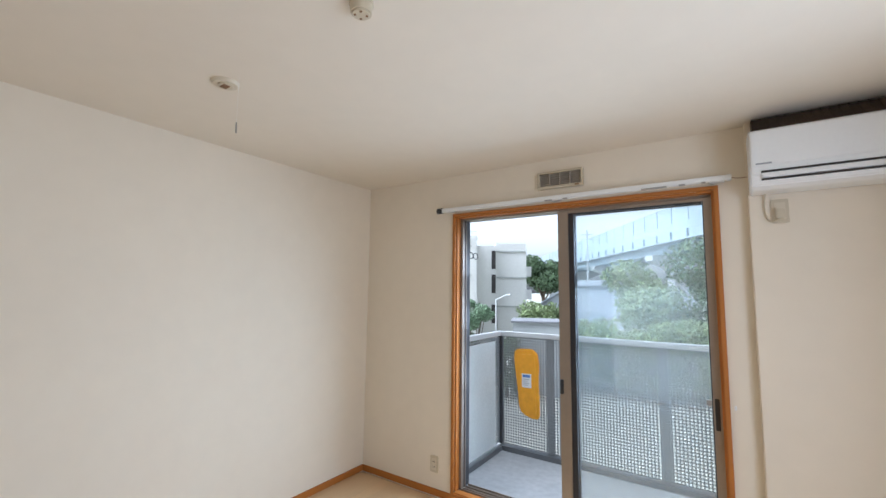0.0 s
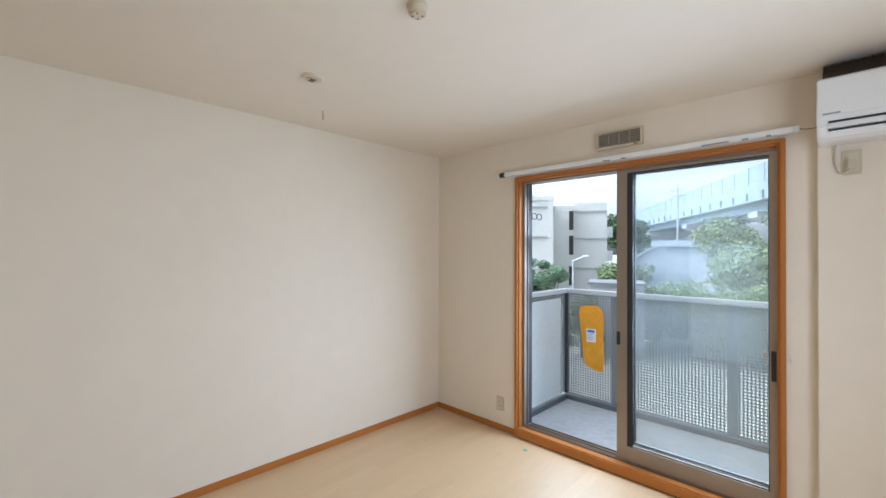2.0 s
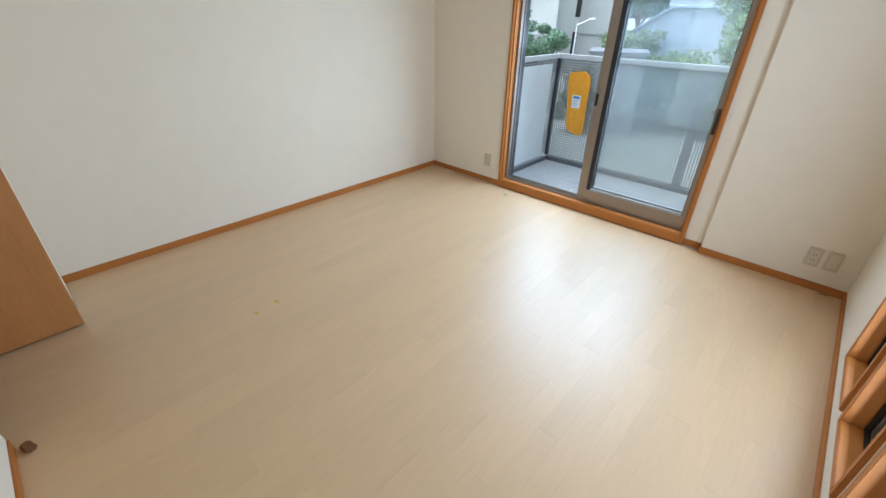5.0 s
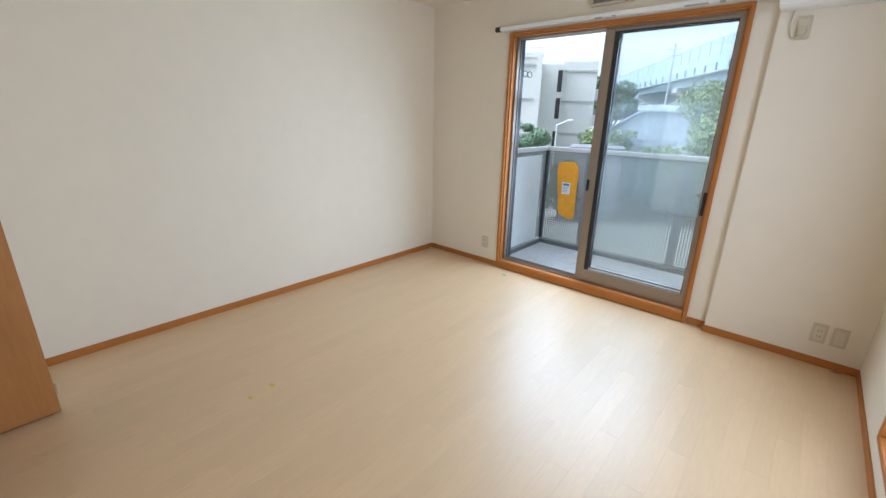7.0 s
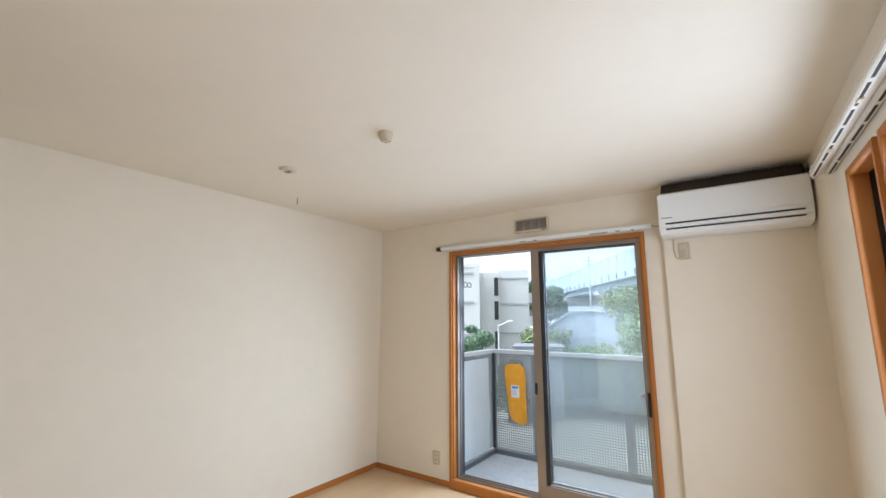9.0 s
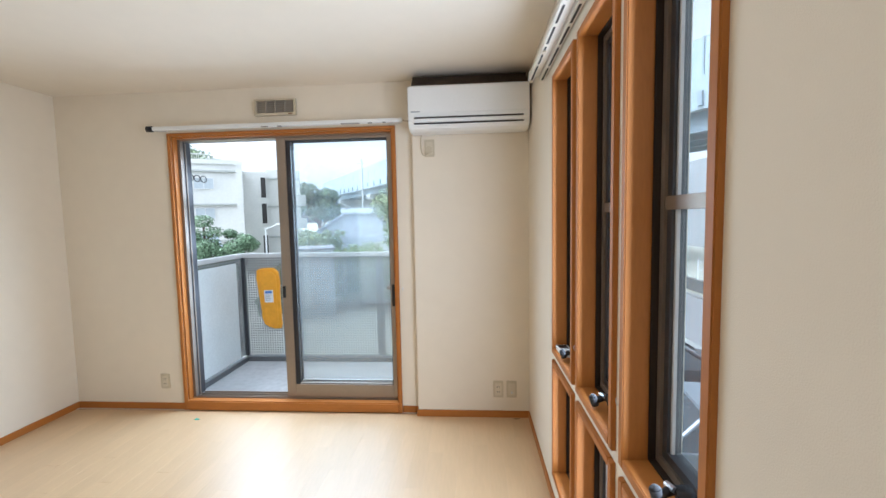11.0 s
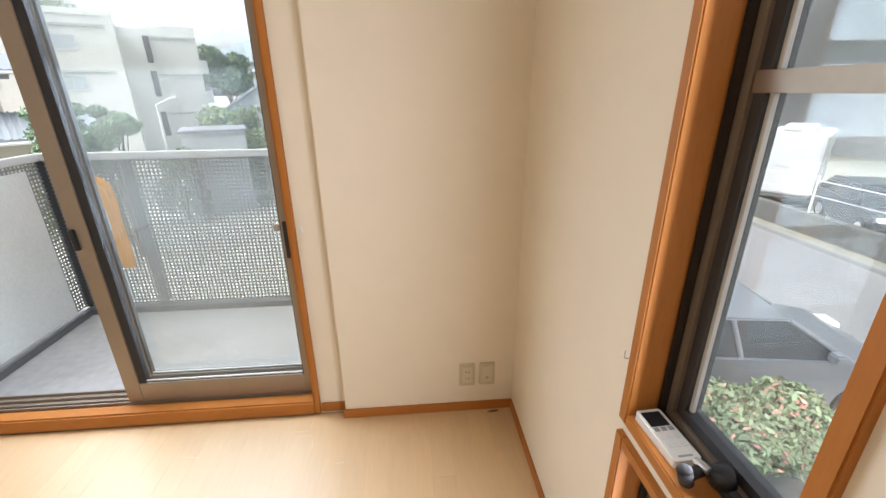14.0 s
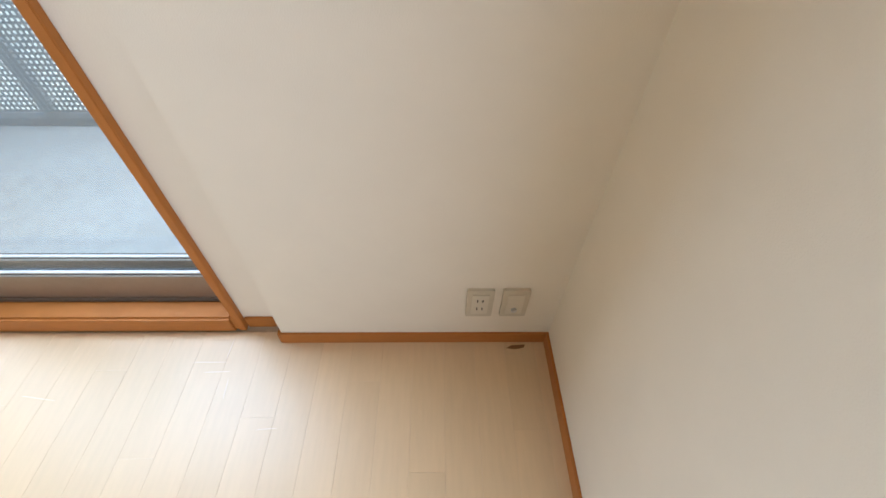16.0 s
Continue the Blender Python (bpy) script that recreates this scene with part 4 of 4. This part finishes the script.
for x in (-30, 0, 26, 52, 78, 104, 130, 156):
    part("pier", B(x - 1.1, x + 1.1, 3.6, 7.4, GROUND, 6.0), VIA, via)
    part("pier_cap", prism(bmesh.new(), [(0.3, 7.2), (10.7, 7.2), (10.7, 6.4), (7.6, 5.0), (3.4, 5.0), (0.3, 6.4)], 0, x - 1.2, x + 1.2), VIA, via)

# street side seen through the narrow windows
setting("verge", B(12.25, 12.6, -60, 40, GROUND, GROUND + 0.12), mat("weedy_verge", (0.19, 0.185, 0.135), 0.95, vary=0.4, scale=2, fine=15, bump=0.5, bump_scale=30), "weedy verge between kerb and wall", "verge")
setting("low_wall", B(12.6, 12.9, -20, 34, GROUND, GROUND + 0.75), DARKWALL, "low dark stone wall beyond the street", "wall")
setting("under_viaduct_wall", B(30, 30.3, -10, 60, GROUND, 8.4), mat("grey_wall", (0.33, 0.34, 0.35), 0.9, vary=0.12, scale=0.4, fine=3, bump=0.0), "pale concrete wall under the viaduct", "wall")
for i in range(12):
    fp = thing("fence_post", (12.75, -6 + 2.6 * i, GROUND + 0.75), "thin white fence post on the low wall", "fence post", "fence posts")
    part("post", R((0, 0, 0), (0, 0, 1.1), 0.03), RAIL_WHITE, fp)
    part("cap", R((0, 0, 1.1), (0, 0, 1.14), 0.04), RAIL_WHITE, fp)
for z in (0.55, 1.0):
    setting("fence_wire", R((12.75, -6, GROUND + 0.75 + z), (12.75, 22.6, GROUND + 0.75 + z), 0.012, seg=6), RAIL_WHITE, "fence wire along the street", "fence")
tr = thing("box_trailer", pose(16.3, 16.8, GROUND, 0, 0, 40), "white box trailer parked beyond the street", "trailer")
part("body", B(-2.2, 2.2, -1.0, 1.0, 0.55, 2.75, bevel=0.06), WHITE_W, tr)
part("window", B(-1.2, -0.6, -1.02, -1.0, 1.5, 2.1), WINGLASS, tr)
part("vent", B(0.9, 1.2, -1.02, -1.0, 1.9, 2.15), DARK, tr)
part("door", B(0.0, 0.7, -1.025, -1.0, 0.75, 2.45), WHITE_W, tr)
part("side_stripe", B(-2.15, -0.05, -1.012, -1.0, 1.0, 1.12), GREYPRINT, tr)
part("roof_box", B(-0.8, 0.6, -0.5, 0.5, 2.75, 3.0, bevel=0.05), WHITE_W, tr)
part("end_window", B(-2.22, -2.2, -0.5, 0.5, 1.6, 2.2), WINGLASS, tr)
part("chassis", B(-2.1, 2.1, -0.9, 0.9, 0.4, 0.55), DARKWALL, tr)
for x in (-1.2, 1.2):
    part("wheel", R((x, -0.98, 0.34), (x, 0.98, 0.34), 0.34, seg=20), TYRE, tr)
part("drawbar", B(2.2, 3.2, -0.06, 0.06, 0.45, 0.55), STEELBEAM, tr)


def car(m, paint, label):
    """x forward, y to its left side, z up."""
    c = thing("car", m, label, "car", "parked cars")
    body = [(-2.05, 0.35), (-2.1, 0.55), (-2.08, 0.85), (-1.95, 0.98), (-1.2, 1.0), (1.0, 0.97), (1.6, 0.88), (1.98, 0.72), (2.08, 0.5), (2.02, 0.28), (1.75, 0.22)]
    for wx, s in ((1.3, 1), (-1.25, 1)):
        body += [(wx + 0.36, 0.22)] + [(wx + 0.36 * math.cos(radians(a)), 0.28 + 0.36 * math.sin(radians(a))) for a in range(10, 171, 20)] + [(wx - 0.36, 0.22)]
    body += [(-1.9, 0.24)]
    bm = prism(bmesh.new(), body, 1, -0.84, 0.84)
    bmesh.ops.triangulate(bm, faces=[f for f in bm.faces if len(f.verts) > 4])
    part("body", bm, paint, c)
    cab = bmesh.new()
    lo, hi = [(-1.95, 0.96), (1.05, 0.96)], [(-1.35, 1.44), (0.25, 1.46)]
    vs = [cab.verts.new((x, y, z)) for (x, z), w in ((lo[0], 0.80), (lo[1], 0.80), (hi[1], 0.60), (hi[0], 0.60)) for y in (-w, w)]
    for q in ((0, 2, 4, 6), (1, 7, 5, 3), (0, 1, 3, 2), (2, 3, 5, 4), (4, 5, 7, 6), (6, 7, 1, 0)):
        cab.faces.new([vs[i] for i in q])
    part("greenhouse", cab, CARGLASS, c, "dark tinted windows")
    roof = bmesh.new()
    box(roof, -1.38, 0.28, -0.62, 0.62, 1.43, 1.48, bevel=0.02)
    part("roof", roof, paint, c)
    for y in (-1, 1):
        for a, b in (((1.07, 0.81 * y, 0.95), (0.26, 0.61 * y, 1.46)), ((-0.35, 0.81 * y, 0.96), (-0.45, 0.61 * y, 1.45)), ((-1.97, 0.81 * y, 0.95), (-1.36, 0.61 * y, 1.45)), ((-1.3, 0.81 * y, 0.96), (-1.1, 0.61 * y, 1.45))):
            part("pillar", R(a, b, 0.035, seg=8), paint, c)
        part("mirror", B(0.72, 0.88, 0.86 * y - 0.07, 0.86 * y + 0.09, 0.98, 1.12, bevel=0.03), paint, c)
        part("headlight", B(1.72, 2.0, 0.62 * y - 0.16, 0.62 * y + 0.18, 0.66, 0.80, bevel=0.03), WHITE_PL, c)
        part("tail_light", B(-2.12, -1.9, 0.66 * y - 0.15, 0.66 * y + 0.19, 0.72, 0.92, bevel=0.03), RED, c)
        part("door_handle", B(-0.25, -0.05, 0.845 * y - 0.01, 0.845 * y + 0.015, 0.80, 0.83), paint, c)
        for x in (1.3, -1.25):
            w = part("wheel", R((x, 0.66 * y, 0.32), (x, 0.86 * y, 0.32), 0.32, seg=28), TYRE, c)
            part("rim", R((x, 0.80 * y, 0.32), (x, 0.875 * y, 0.32), 0.21, seg=20), STEEL, w)
    return c


car(pose(5.3, 5.9, GROUND + 0.02, 0, 0, -8), PAINT, "dark grey hatchback parked in the yard")
c2 = car(pose(4.9, 9.4, GROUND + 0.02, 0, 0, -8), mat("black_car_paint", (0.03, 0.03, 0.035), 0.2, 0.3, bump=0.0), "black hatchback parked in the yard")
car(pose(15.4, 12.6, GROUND, 0, 0, 245), mat("dark_van_paint", (0.05, 0.055, 0.06), 0.3, 0.3, bump=0.0), "dark car parked beyond the low wall")

fb = thing("flowering_bush", (4.4, 4.25, GROUND), "green bush with reddish young leaves beside the yard", "bush")
bm = bmesh.new()
for i in range(7):
    a = 0.9 * i
    rod(bm, (0, 0, 0), (0.45 * math.cos(a), 0.45 * math.sin(a), 0.9), 0.03, 0.01, seg=6)
part("stems", bm, BARK, fb)
bl = [((0.55 * math.cos(0.9 * i) * (0.4 + 0.6 * rng.random()), 0.55 * math.sin(0.9 * i) * (0.4 + 0.6 * rng.random()), 0.65 + 0.4 * rng.random()), 0.38) for i in range(8)]
leaves("foliage", LEAF_B, bl, 8000, 0.046, fb)
leaves("young_leaves", LEAF_R, [(b[0], b[1] * 1.03) for b in bl], 800, 0.044, fb, "reddish young leaves")

# ---- floor boards ----
floor = tagged(new("floor"), "pale maple laminate floor boards with fine joints", "floor", kind="structure")
PW, PL = 0.0915, 0.909
meshes = {}
ix = 0
x = XL
while x < XR - 0.005:
    w = min(PW if ix else 0.085, XR - x)
    y, k = YB - 1.0 + (ix * 0.37 % 1.0) * PL - PL, 0
    while y < 2.6:
        a, b = max(y, -1.6), min(y + PL, 2.53 if x < 0.2 else YP)
        if x < 0.2 and x > OX0 - 0.1:
            b = min(y + PL, 2.53)
        if b - a > 0.02:
            key = (round(w, 4), round(b - a, 4))
            if key not in meshes:
                bm = B(0.0001, w - 0.0001, 0.0001, b - a - 0.0001, -0.012, 0.0)
                top = [f for f in bm.faces if f.calc_center_median().z > -0.001]
                bmesh.ops.bevel(bm, geom=list(top[0].edges), offset=0.0003, segments=1, affect="EDGES")
                bmesh.ops.recalc_face_normals(bm, faces=bm.faces)
                me = bpy.data.meshes.new("plank")
                bm.to_mesh(me)
                bm.free()
                me.materials.append(PLANK)
                meshes[key] = me
            ob = new("plank", meshes[key])
            ob.parent = floor
            ob.location = (x, a, 0)
        y += PL
    x += w
    ix += 1
setting("floor_passage", B(XL, -1.12, -2.4, -1.6, -0.012, 0.0), PLANK, "pale laminate floor of the passage", "floor")
